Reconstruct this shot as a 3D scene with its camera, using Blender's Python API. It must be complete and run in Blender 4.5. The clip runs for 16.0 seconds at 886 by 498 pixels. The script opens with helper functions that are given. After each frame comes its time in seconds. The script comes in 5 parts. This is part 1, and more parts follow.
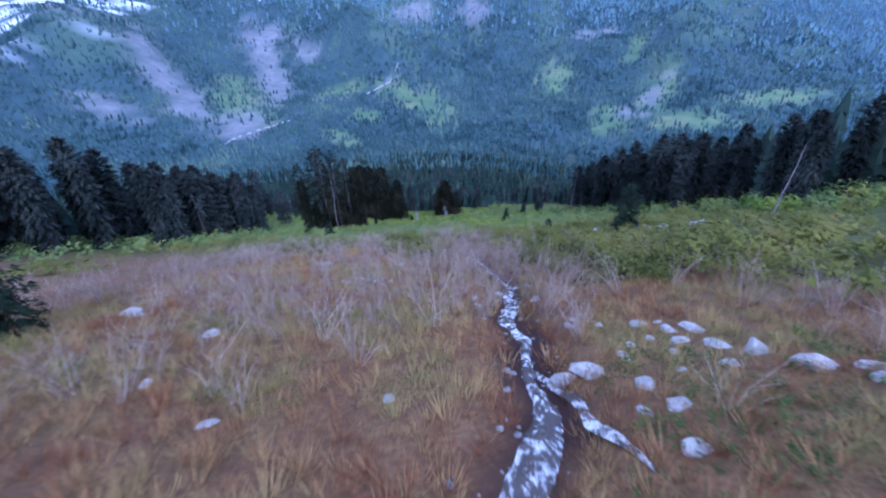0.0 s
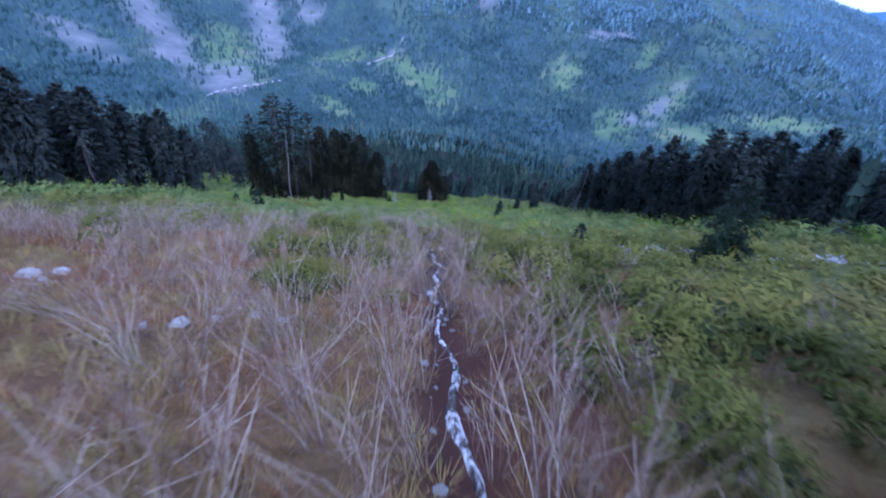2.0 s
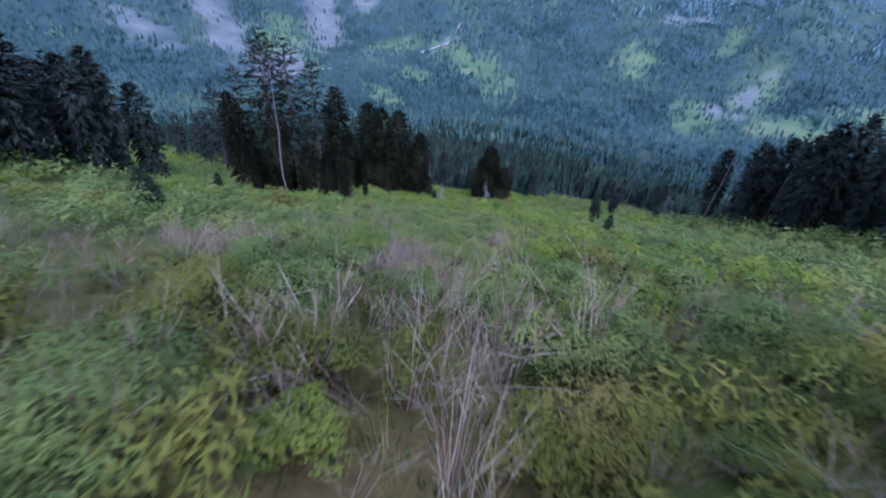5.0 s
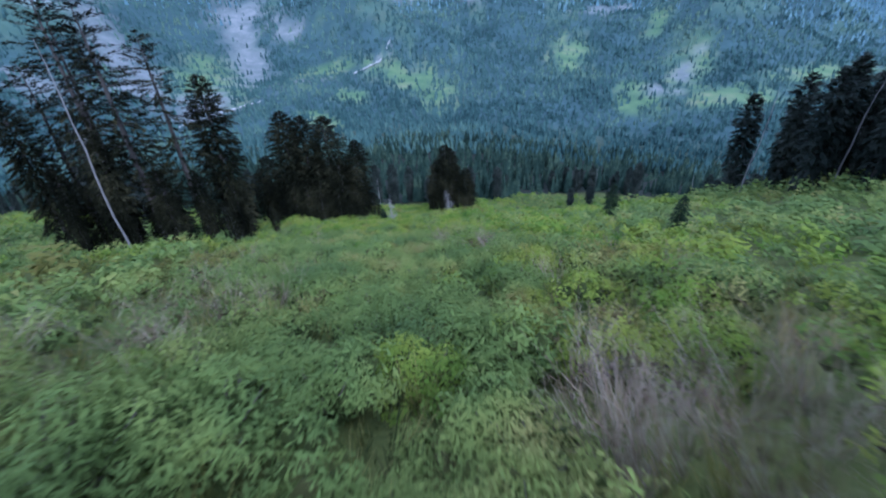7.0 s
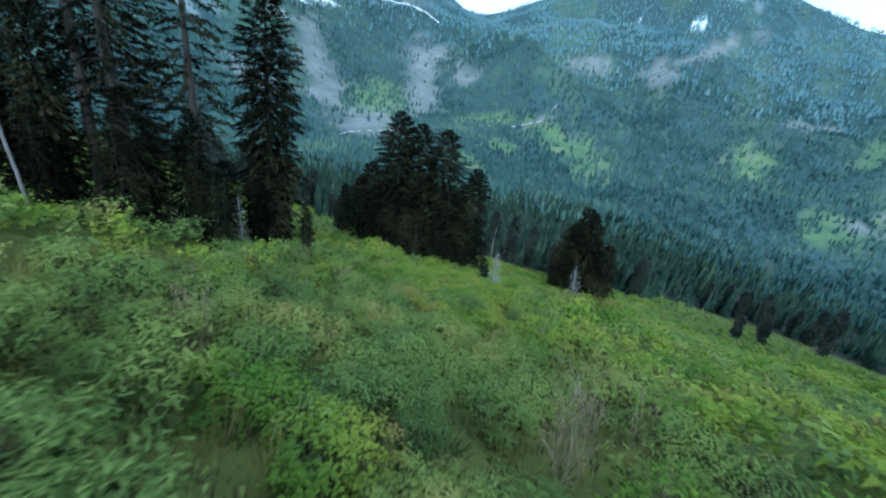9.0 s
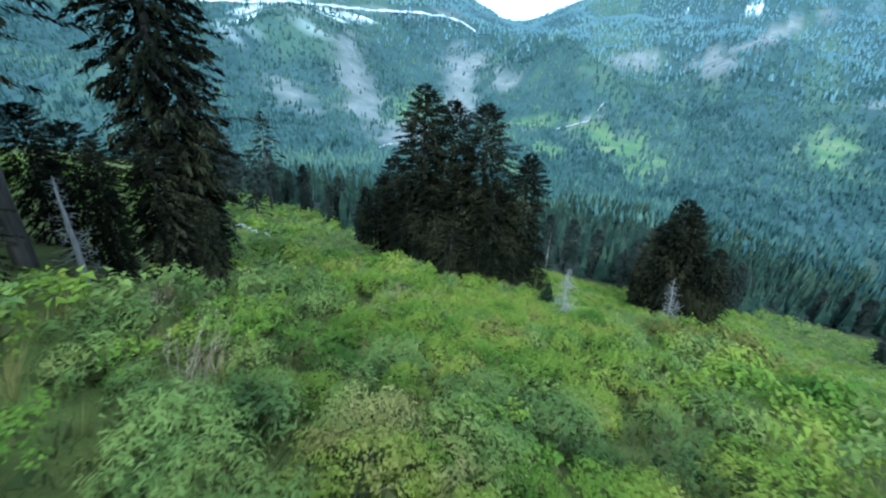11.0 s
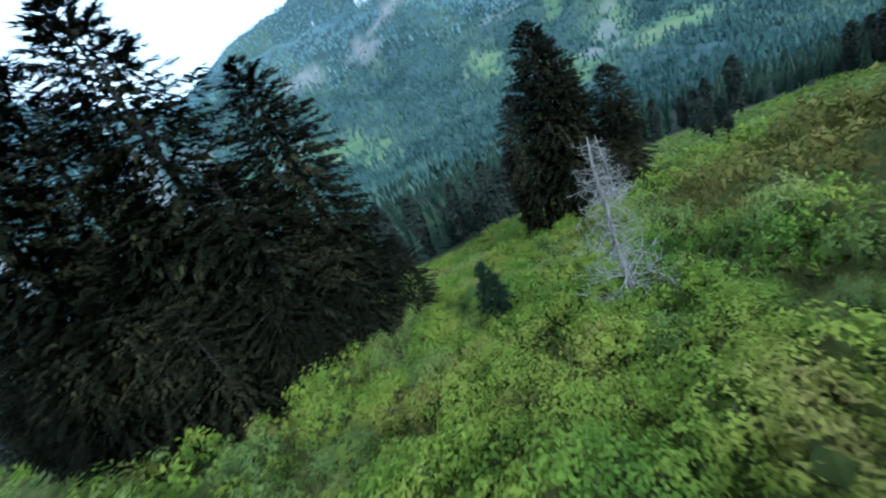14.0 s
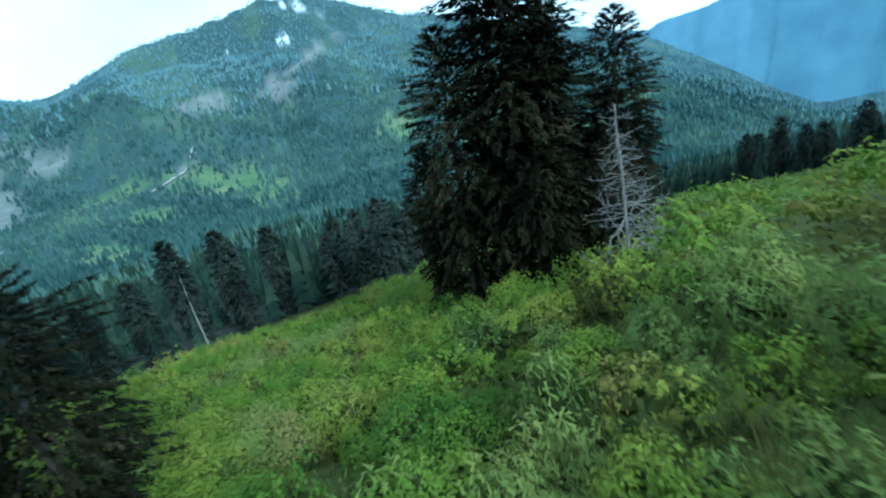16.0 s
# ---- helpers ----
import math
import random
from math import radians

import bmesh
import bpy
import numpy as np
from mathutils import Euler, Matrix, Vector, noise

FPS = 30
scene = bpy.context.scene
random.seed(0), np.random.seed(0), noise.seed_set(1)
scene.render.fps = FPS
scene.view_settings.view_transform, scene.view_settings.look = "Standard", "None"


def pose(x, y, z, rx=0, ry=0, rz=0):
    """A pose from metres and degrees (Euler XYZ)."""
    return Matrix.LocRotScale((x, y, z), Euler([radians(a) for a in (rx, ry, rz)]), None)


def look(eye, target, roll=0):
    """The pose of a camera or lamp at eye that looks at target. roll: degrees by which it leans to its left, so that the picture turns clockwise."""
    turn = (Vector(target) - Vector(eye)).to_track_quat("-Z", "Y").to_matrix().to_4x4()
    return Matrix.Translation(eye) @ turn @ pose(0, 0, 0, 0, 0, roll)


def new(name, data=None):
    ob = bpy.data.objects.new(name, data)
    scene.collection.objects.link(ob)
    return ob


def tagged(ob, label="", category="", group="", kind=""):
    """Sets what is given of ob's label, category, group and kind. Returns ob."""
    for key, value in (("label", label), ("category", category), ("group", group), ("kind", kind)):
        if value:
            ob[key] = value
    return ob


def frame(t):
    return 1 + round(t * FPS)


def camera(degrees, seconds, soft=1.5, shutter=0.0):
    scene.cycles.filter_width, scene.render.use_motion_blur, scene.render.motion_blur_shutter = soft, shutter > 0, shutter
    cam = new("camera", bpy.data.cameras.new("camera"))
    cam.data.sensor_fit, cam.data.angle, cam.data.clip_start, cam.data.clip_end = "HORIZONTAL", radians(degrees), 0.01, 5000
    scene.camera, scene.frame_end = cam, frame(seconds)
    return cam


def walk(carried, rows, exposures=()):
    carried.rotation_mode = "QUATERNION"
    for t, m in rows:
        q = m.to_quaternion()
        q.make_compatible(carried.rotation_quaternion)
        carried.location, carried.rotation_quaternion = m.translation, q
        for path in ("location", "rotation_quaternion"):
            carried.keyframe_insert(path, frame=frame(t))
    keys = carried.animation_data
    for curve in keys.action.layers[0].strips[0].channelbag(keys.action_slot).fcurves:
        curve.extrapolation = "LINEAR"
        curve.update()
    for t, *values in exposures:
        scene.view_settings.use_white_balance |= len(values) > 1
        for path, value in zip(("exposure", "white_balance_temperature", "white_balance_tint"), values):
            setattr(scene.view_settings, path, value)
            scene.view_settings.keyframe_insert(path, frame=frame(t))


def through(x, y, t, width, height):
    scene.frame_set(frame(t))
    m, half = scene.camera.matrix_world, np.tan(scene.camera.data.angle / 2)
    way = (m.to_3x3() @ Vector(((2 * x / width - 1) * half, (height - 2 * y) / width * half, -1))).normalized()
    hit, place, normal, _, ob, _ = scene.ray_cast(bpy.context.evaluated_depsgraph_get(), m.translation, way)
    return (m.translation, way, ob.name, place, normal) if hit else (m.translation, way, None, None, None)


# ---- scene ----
cam = camera(89.4, 16.0, soft=2.1, shutter=0.22)
PATH = [
    (0, (0.0, 0.0, 4.0), (0.009, 1.712, 2.966), -2.9),
    (0.5, (0.242, 4.338, 1.771), (0.332, 6.045, 0.733), -4.9),
    (1, (0.828, 8.764, -0.48), (0.977, 10.453, -1.541), -4.7),
    (1.5, (1.518, 12.862, -2.678), (1.653, 14.546, -3.748), -0.6),
    (2, (2.043, 17.135, -4.992), (2.122, 18.816, -6.072), 5.4),
    (2.5, (2.055, 21.843, -7.409), (2.069, 23.515, -8.507), 9.4),
    (3, (2.001, 26.333, -9.688), (1.97, 27.989, -10.808), 8.6),
    (5.5, (0.316, 48.673, -20.872), (0.173, 50.335, -21.975), 2.0),
    (6, (0.191, 53.308, -23.318), (0.11, 54.976, -24.419), -1.9),
    (6.5, (0.164, 57.851, -25.748), (0.142, 59.523, -26.845), -4.0),
    (7, (0.138, 62.466, -28.279), (0.152, 64.172, -29.323), -3.2),
    (7.5, (0.167, 67.041, -30.548), (0.116, 68.789, -31.518), -0.7),
    (8, (0.003, 71.727, -32.703), (-0.207, 73.496, -33.613), 2.1),
    (8.5, (-0.477, 76.41, -34.667), (-0.815, 78.177, -35.541), 5.4),
    (9, (-0.922, 80.725, -36.591), (-1.409, 82.469, -37.439), 7.7),
    (11.5, (-5.848, 97.444, -44.168), (-6.614, 99.105, -44.977), 0.1),
    (12, (-7.329, 101.191, -45.902), (-8.017, 102.888, -46.706), -7.1),
    (12.5, (-8.777, 104.991, -47.583), (-9.282, 106.738, -48.414), -11.6),
    (13, (-9.917, 108.735, -49.722), (-10.261, 110.518, -50.561), -17.6),
    (13.5, (-10.692, 112.632, -51.609), (-10.844, 114.437, -52.456), -23.0),
    (14, (-10.944, 116.628, -53.719), (-10.785, 118.433, -54.566), -25.4),
    (14.5, (-10.748, 120.529, -55.662), (-10.324, 122.313, -56.46), -27.0),
    (15, (-9.93, 124.249, -57.502), (-9.309, 125.983, -58.282), -27.4),
    (15.5, (-8.523, 127.769, -59.267), (-7.823, 129.467, -60.059), -21.7),
    (16, (-7.298, 130.787, -61.079), (-6.613, 132.511, -61.826), -11.0),
]
walk(cam, [(t, look(eye, target, roll)) for t, eye, target, roll in PATH],
     [(0, 0.9, 4130, 34), (3, 0.87, 4250, 33), (5.5, 0.82, 4520, 27), (7, 0.96, 4400, 16), (8, 0.84, 4470, 2), (9, 0.86, 4520, -8), (11.5, 1.46, 4560, -10), (12.5, 1.12, 4530, -12), (14, 1.02, 4660, -4), (16, 0.95, 4450, -18)])

# ---------------------------------------------------------------- world and light
world = bpy.data.worlds.new("overcast_evening")
scene.world = world
world.use_nodes = True
wn, wl = world.node_tree.nodes, world.node_tree.links
wn.clear()
w_out, w_bg = wn.new("ShaderNodeOutputWorld"), wn.new("ShaderNodeBackground")
w_sky, w_mix = wn.new("ShaderNodeTexSky"), wn.new("ShaderNodeMix")
w_co, w_no, w_ramp = wn.new("ShaderNodeTexCoord"), wn.new("ShaderNodeTexNoise"), wn.new("ShaderNodeValToRGB")
SUN_AZ, SUN_EL = radians(166), radians(33)
w_sky.sky_type, w_sky.sun_disc, w_sky.sun_elevation, w_sky.sun_rotation = "NISHITA", False, SUN_EL, SUN_AZ
w_mix.data_type = "RGBA"
w_mix.inputs[7].default_value = (8.6, 8.9, 9.3, 1)
w_no.inputs["Scale"].default_value, w_no.inputs["Detail"].default_value = 2.6, 6
w_ramp.color_ramp.elements[0].position, w_ramp.color_ramp.elements[0].color = 0.36, (0.62, 0.62, 0.62, 1)
w_ramp.color_ramp.elements[1].position, w_ramp.color_ramp.elements[1].color = 0.6, (0.95, 0.95, 0.95, 1)
wl.new(w_co.outputs["Generated"], w_no.inputs["Vector"])
wl.new(w_no.outputs["Fac"], w_ramp.inputs["Fac"])
wl.new(w_ramp.outputs["Color"], w_mix.inputs[0])
wl.new(w_sky.outputs["Color"], w_mix.inputs[6])
wl.new(w_mix.outputs[2], w_bg.inputs["Color"])
wl.new(w_bg.outputs[0], w_out.inputs[0])
w_bg.inputs["Strength"].default_value = 0.10

sun_data = bpy.data.lights.new("sun", "SUN")
sun_data.energy, sun_data.angle, sun_data.color = 2.2, radians(12), (1.0, 0.95, 0.88)
sun = new("sun", sun_data)
sun.matrix_world = look((0, 0, 60), Vector((0, 0, 60)) - Vector((math.sin(SUN_AZ) * math.cos(SUN_EL), math.cos(SUN_AZ) * math.cos(SUN_EL), math.sin(SUN_EL))))

# ---------------------------------------------------------------- small tools
rng = np.random.default_rng(7)


def mesh_from(name, verts, faces, mat=None, smooth=False):
    """A mesh from a vertex array and a list of face arrays (all faces of one array have the same corner count)."""
    me = bpy.data.meshes.new(name)
    verts = np.asarray(verts, dtype=np.float32)
    if not isinstance(faces, (list, tuple)):
        faces = [faces]
    faces = [np.asarray(f, dtype=np.int32) for f in faces if len(f)]
    counts = np.concatenate([np.full(len(f), f.shape[1], np.int32) for f in faces])
    loops = np.concatenate([f.ravel() for f in faces])
    me.vertices.add(len(verts))
    me.vertices.foreach_set("co", verts.ravel())
    me.loops.add(len(loops))
    me.loops.foreach_set("vertex_index", loops)
    me.polygons.add(len(counts))
    me.polygons.foreach_set("loop_start", np.r_[0, np.cumsum(counts)[:-1]].astype(np.int32))
    me.polygons.foreach_set("loop_total", counts)
    me.polygons.foreach_set("use_smooth", np.full(len(counts), smooth))
    me.update(calc_edges=True)
    for m in mat if isinstance(mat, tuple) else (mat,):
        me.materials.append(m)
    if isinstance(mat, tuple):
        me.polygons.foreach_set("material_index", np.concatenate([np.full(len(f), k, np.int32) for k, f in enumerate(faces)]))
    return me


def part(name, data, parent, label=""):
    ob = new(name, data)
    ob.parent = parent
    return tagged(ob, label)


def thing(name, x, y, z, label, category, group="", rz=0, scale=1.0, lean=(0, 0)):
    ob = new(name)
    ob.matrix_basis = pose(x, y, z, lean[0], lean[1], rz) @ Matrix.Scale(scale, 4)
    return tagged(ob, label, category, group)


def tubes(paths, radii, sides=5):
    """Tapered tubes along paths (lists of points); radii per point. Returns verts, quads."""
    V, F, base = [], [], 0
    ang = np.linspace(0, 2 * np.pi, sides, endpoint=False)
    for p, r in zip(paths, radii):
        p = np.asarray(p, float)
        d = np.gradient(p, axis=0)
        d /= np.linalg.norm(d, axis=1)[:, None] + 1e-9
        ref = np.where(np.abs(d[:, 2:3]) > 0.9, np.array([[1.0, 0, 0]]), np.array([[0, 0, 1.0]]))
        u = np.cross(d, ref)
        u /= np.linalg.norm(u, axis=1)[:, None] + 1e-9
        v = np.cross(d, u)
        r = np.asarray(r, float)
        ring = p[:, None] + r[:, None, None] * (np.cos(ang)[None, :, None] * u[:, None] + np.sin(ang)[None, :, None] * v[:, None])
        V.append(ring.reshape(-1, 3))
        n = len(p)
        i = np.arange(n - 1)[:, None] * sides + np.arange(sides)[None]
        j = np.arange(n - 1)[:, None] * sides + (np.arange(sides)[None] + 1) % sides
        F.append(base + np.stack([i, j, j + sides, i + sides], -1).reshape(-1, 4))
        base += n * sides
    return np.concatenate(V), np.concatenate(F)


def slivers(centre, along, across, length, width):
    """Plain pointed leaves of one triangle each, for what stays further off."""
    n = len(centre)
    L, W = np.broadcast_to(length, n)[:, None], np.broadcast_to(width, n)[:, None]
    foot = centre - along * L * 0.4
    V = np.stack([foot - across * W * 0.5, foot + across * W * 0.5, centre + along * L * 0.6], 1).reshape(-1, 3)
    return V, np.arange(3 * n).reshape(-1, 3)


def cards(centre, along, across, length, width):
    """Pointed leaf-like quads: tip, two shoulders and foot."""
    n = len(centre)
    L, W = np.broadcast_to(length, n)[:, None], np.broadcast_to(width, n)[:, None]
    foot, tip = centre - along * L * 0.5, centre + along * L * 0.5
    mid = centre + along * L * 0.06
    V = np.stack([foot, mid + across * W * 0.5, tip, mid - across * W * 0.5], 1).reshape(-1, 3)
    return V, np.arange(4 * n).reshape(-1, 4)


def unit(v):
    return v / (np.linalg.norm(v, axis=-1, keepdims=True) + 1e-9)


def scatter(V, F, pos, scale, turn, tilt=None):
    """Copies one template's arrays to many places. Returns verts, faces."""
    n, m = len(pos), len(V)
    c, s = np.cos(turn)[:, None], np.sin(turn)[:, None]
    sc = np.asarray(scale, float).reshape(n, -1)
    sx, sz = sc[:, :1], sc[:, -1:]
    X = (V[None, :, 0] * c - V[None, :, 1] * s) * sx
    Y = (V[None, :, 0] * s + V[None, :, 1] * c) * sx
    Z = V[None, :, 2] * sz
    if tilt is not None:
        X, Y = X + Z * tilt[:, :1], Y + Z * tilt[:, 1:]
    out = np.stack([X + pos[:, :1], Y + pos[:, 1:2], Z + pos[:, 2:]], -1).reshape(-1, 3)
    return out, (F[None] + (np.arange(n) * m)[:, None, None]).reshape(-1, F.shape[1])


def join(pieces):
    V, F, b = [], [], 0
    for v, f in pieces:
        V.append(v)
        F.append(f + b)
        b += len(v)
    return np.concatenate(V), np.concatenate(F)


# smooth value noise on arrays, for the lie of the land
def vnoise(x, y, seed=0):
    xi, yi = np.floor(x).astype(np.int64), np.floor(y).astype(np.int64)
    fx, fy = x - xi, y - yi
    fx, fy = fx * fx * (3 - 2 * fx), fy * fy * (3 - 2 * fy)

    def h(a, b):
        n = (a * 374761393 + b * 668265263 + seed * 982451653) & 0x7FFFFFFF
        n = ((n ^ (n >> 13)) * 1274126177) & 0x7FFFFFFF
        return ((n ^ (n >> 16)) & 0xFFFF) / 65535.0

    return (h(xi, yi) * (1 - fx) + h(xi + 1, yi) * fx) * (1 - fy) + (h(xi, yi + 1) * (1 - fx) + h(xi + 1, yi + 1) * fx) * fy


def fbm(x, y, seed=0, octaves=4):
    t = np.zeros_like(x, dtype=float)
    a = 0.5
    for o in range(octaves):
        t += a * vnoise(x * 2**o, y * 2**o, seed + o)
        a *= 0.5
    return t / (1 - 0.5**octaves) - 0.5


def smooth(a, b, x):
    t = np.clip((x - a) / (b - a), 0, 1)
    return t * t * (3 - 2 * t)


# ---------------------------------------------------------------- the lie of the land
CX, CY, CZ = 0.0, 100.0, -46.0
SKY_AZ = [-180, -75, -51, -36, -27, -22, -17, -14, -11, -7, 0, 7.5, 11, 15, 24, 35, 47, 55, 62, 70, 85, 100, 180]
SKY_EL = [9, 12, 12.5, 10.4, 9.2, 6.0, 3.3, 3.1, 4.4, 6.2, 7.4, 9.2, 9.2, 7.6, 5.2, 2.4, -1.3, -6.0, -10.8, -9, -2, 2, 9]
FALL_Y = [-4000, 120, 190, 330, 480, 4000]
FALL_S = [-0.488, -0.488, -0.30, -0.13, 0.0, 0.0]
_fy = np.linspace(-400, 1200, 3201)
_fz = np.concatenate([[0], np.cumsum(np.interp((_fy[1:] + _fy[:-1]) / 2, FALL_Y, FALL_S) * 0.5)])
_fz -= np.interp(0, _fy, _fz)


def stream_x(y):
    return np.interp(y, [-5, 3.1, 4.7, 6.9, 10.3, 15.0, 22, 28.7, 34.8, 39.3, 45], [0.2, 0.95, 1.45, 1.8, 1.9, 2.8, 2.7, 2.4, 2.8, 2.2, 1.5]) + 0.12 * np.sin(y * 1.7)


WEST_RISE = 0.0005


def near_land(x, y):
    side = np.minimum(np.abs(x), 60)
    z = np.interp(y, _fy, _fz) + np.interp(y, [0, 10, 40, 70], [0.45, 0.4, -0.2, -0.75]) + np.where(x < 0, WEST_RISE, 0.0014) * side**2
    z = z + 0.5 * fbm(x / 9.0, y / 9.0, 3) + 0.22 * fbm(x / 1.7, y / 1.7, 11, 3)
    z = z - (0.12 * np.clip(x - 10, 0, 140) + 0.0014 * np.clip(x, 0, 60) ** 2) * smooth(112, 145, y)
    ditch = np.exp(-(((x - stream_x(y)) / 0.75) ** 2)) * smooth(60, 40, y)
    return z - 0.32 * ditch


def land(x, y):
    x, y = np.asarray(x, float), np.asarray(y, float)
    dx, dy = x - CX, y - CY
    r = np.hypot(dx, dy)
    az = np.degrees(np.arctan2(dx, dy))
    zn = near_land(x, y)
    el = np.interp(az, SKY_AZ, SKY_EL)
    r0 = np.interp(az, [-180, -60, -25, 0, 30, 60, 180], [330, 330, 330, 430, 470, 500, 400])
    r1 = np.interp(az, [-180, -40, -14, 8, 40, 60, 180], [1300, 1300, 2000, 1600, 1700, 1900, 1500])
    z0 = np.interp(az, [-180, 38, 52, 66, 120, 180], [-124, -124, -158, -205, -205, -124])
    z1 = CZ + np.tan(np.radians(el)) * r1
    t = np.clip((r - r0) / (r1 - r0), 0, 1)
    over = np.maximum(r - r1, 0)
    zf = z0 + (z1 - z0) * (0.35 * t + 0.65 * t**1.7) - 0.25 * over
    rough = smooth(0, 0.25, t) * (1 - 0.75 * smooth(0.75, 1.0, t)) * (1 - 0.9 * smooth(36, 48, az))
    spur = 0.5 - np.abs(fbm(dx / 260 + 0.4 * fbm(dx / 300, dy / 300, 26), dy / 380, 24, 3)) * 2.0
    zf = zf + rough * (80 * fbm(dx / 420, dy / 420, 21) + 38 * fbm(dx / 120, dy / 120, 22) + 70 * (spur - 0.2))
    crest = np.interp(r, [430, 560, 650, 815, 1200], [9, 0, -7.3, -14.5, -22])
    off = az - crest
    zf = zf + 46 * np.exp(-((off / np.where(off < 0, 9.0, 3.2)) ** 2)) * smooth(430, 640, r) * smooth(1250, 950, r)
    fold = np.interp(r, [520, 800, 1200, 1500], [36, 31, 27, 24])
    zf = zf + 34 * np.exp(-(((az - fold) / np.where(az < fold, 5.5, 3.0)) ** 2)) * smooth(500, 700, r) * smooth(1500, 1100, r)
    w = smooth(240, 430, r) * smooth(-0.25, 0.15, np.cos(np.radians(az)))
    return zn * (1 - w) + zf * w


def on_land(x, y):
    return float(land(np.array([x]), np.array([y]))[0])


def path_x(y):
    return np.interp(y, [0, 20, 50, 70, 98, 113, 124, 140], [0, 2, 0.3, 0, -6, -10.7, -10, -6])

# ---------------------------------------------------------------- materials
def mat_base(name):
    m = bpy.data.materials.new(name)
    m.use_nodes = True
    nt = m.node_tree
    return m, nt, nt.nodes["Principled BSDF"]


def ramp(nt, stops, fac):
    r = nt.nodes.new("ShaderNodeValToRGB")
    while len(r.color_ramp.elements) < len(stops):
        r.color_ramp.elements.new(0.5)
    for e, (p, c) in zip(r.color_ramp.elements, stops):
        e.position, e.color = p, (*c, 1)
    nt.links.new(fac, r.inputs["Fac"])
    return r.outputs["Color"]


def noise_of(nt, scale, detail=4, rough=0.55, kind="Object", stretch=None):
    if kind == "World":
        co = nt.nodes.new("ShaderNodeNewGeometry").outputs["Position"]
    else:
        co = nt.nodes.new("ShaderNodeTexCoord").outputs[kind]
    if stretch:
        mp = nt.nodes.new("ShaderNodeMapping")
        mp.inputs["Scale"].default_value = stretch
        nt.links.new(co, mp.inputs["Vector"])
        co = mp.outputs["Vector"]
    n = nt.nodes.new("ShaderNodeTexNoise")
    n.inputs["Scale"].default_value, n.inputs["Detail"].default_value, n.inputs["Roughness"].default_value = scale, detail, rough
    nt.links.new(co, n.inputs["Vector"])
    return n.outputs["Fac"]


def mixc(nt, a, b, fac, mode="MIX"):
    x = nt.nodes.new("ShaderNodeMix")
    x.data_type, x.blend_type = "RGBA", mode
    for k, v in ((0, fac), (6, a), (7, b)):
        if isinstance(v, (int, float)):
            x.inputs[k].default_value = v
        elif isinstance(v, tuple):
            x.inputs[k].default_value = (*v, 1)
        else:
            nt.links.new(v, x.inputs[k])
    return x.outputs[2]


def maths(nt, op, a, b=0.0, clamp=False):
    x = nt.nodes.new("ShaderNodeMath")
    x.operation, x.use_clamp = op, clamp
    for k, v in ((0, a), (1, b)):
        if isinstance(v, (int, float)):
            x.inputs[k].default_value = v
        else:
            nt.links.new(v, x.inputs[k])
    return x.outputs[0]


def bump(nt, bsdf, height, strength, dist=0.02):
    b = nt.nodes.new("ShaderNodeBump")
    b.inputs["Strength"].default_value, b.inputs["Distance"].default_value = strength, dist
    nt.links.new(height, b.inputs["Height"])
    nt.links.new(b.outputs["Normal"], bsdf.inputs["Normal"])


def leaf_material(name, stops, patch=0.35, spread=0.35, rough=0.6, through=0.3, kind="World"):
    """Foliage: colour by patches of the hillside and leaf by leaf; some light passes through the blade."""
    m, nt, b = mat_base(name)
    n1, n2 = noise_of(nt, patch, 3, 0.6, kind), noise_of(nt, patch * 7, 2, 0.5, kind)
    isl = nt.nodes.new("ShaderNodeNewGeometry").outputs["Random Per Island"]
    f = maths(nt, "SUBTRACT", maths(nt, "ADD", maths(nt, "MULTIPLY", n1, 2.6), maths(nt, "MULTIPLY", n2, 0.5)), 0.55)
    f = maths(nt, "ADD", f, maths(nt, "MULTIPLY", isl, spread))
    f = maths(nt, "SUBTRACT", f, 0.5 + spread / 2, True)
    col = ramp(nt, stops, f)
    b.inputs["Roughness"].default_value = rough
    b.inputs["Specular IOR Level"].default_value = 0.04
    nt.links.new(col, b.inputs["Base Color"])
    if through:
        tr, mx = nt.nodes.new("ShaderNodeBsdfTranslucent"), nt.nodes.new("ShaderNodeMixShader")
        nt.links.new(col, tr.inputs["Color"])
        mx.inputs[0].default_value = through
        nt.links.new(b.outputs[0], mx.inputs[1])
        nt.links.new(tr.outputs[0], mx.inputs[2])
        nt.links.new(mx.outputs[0], nt.nodes["Material Output"].inputs["Surface"])
    return m


M_SHRUB = leaf_material("alder_leaves", [(0.0, (0.07, 0.125, 0.02)), (0.3, (0.13, 0.19, 0.025)), (0.52, (0.18, 0.228, 0.031)), (0.74, (0.225, 0.252, 0.038)), (0.9, (0.21, 0.205, 0.045)), (1.0, (0.18, 0.15, 0.045))], 0.27, 0.12, 0.6, 0.3)
M_WILLOW = leaf_material("willow_leaves", [(0.0, (0.085, 0.122, 0.038)), (0.45, (0.15, 0.195, 0.05)), (0.75, (0.205, 0.235, 0.058)), (1.0, (0.25, 0.225, 0.072))], 0.3, 0.14, 0.6, 0.3)
M_OLIVE = leaf_material("olive_willow_leaves", [(0.0, (0.08, 0.09, 0.019)), (0.4, (0.128, 0.135, 0.025)), (0.7, (0.17, 0.168, 0.03)), (1.0, (0.215, 0.175, 0.045))], 0.3, 0.14, 0.6, 0.3)
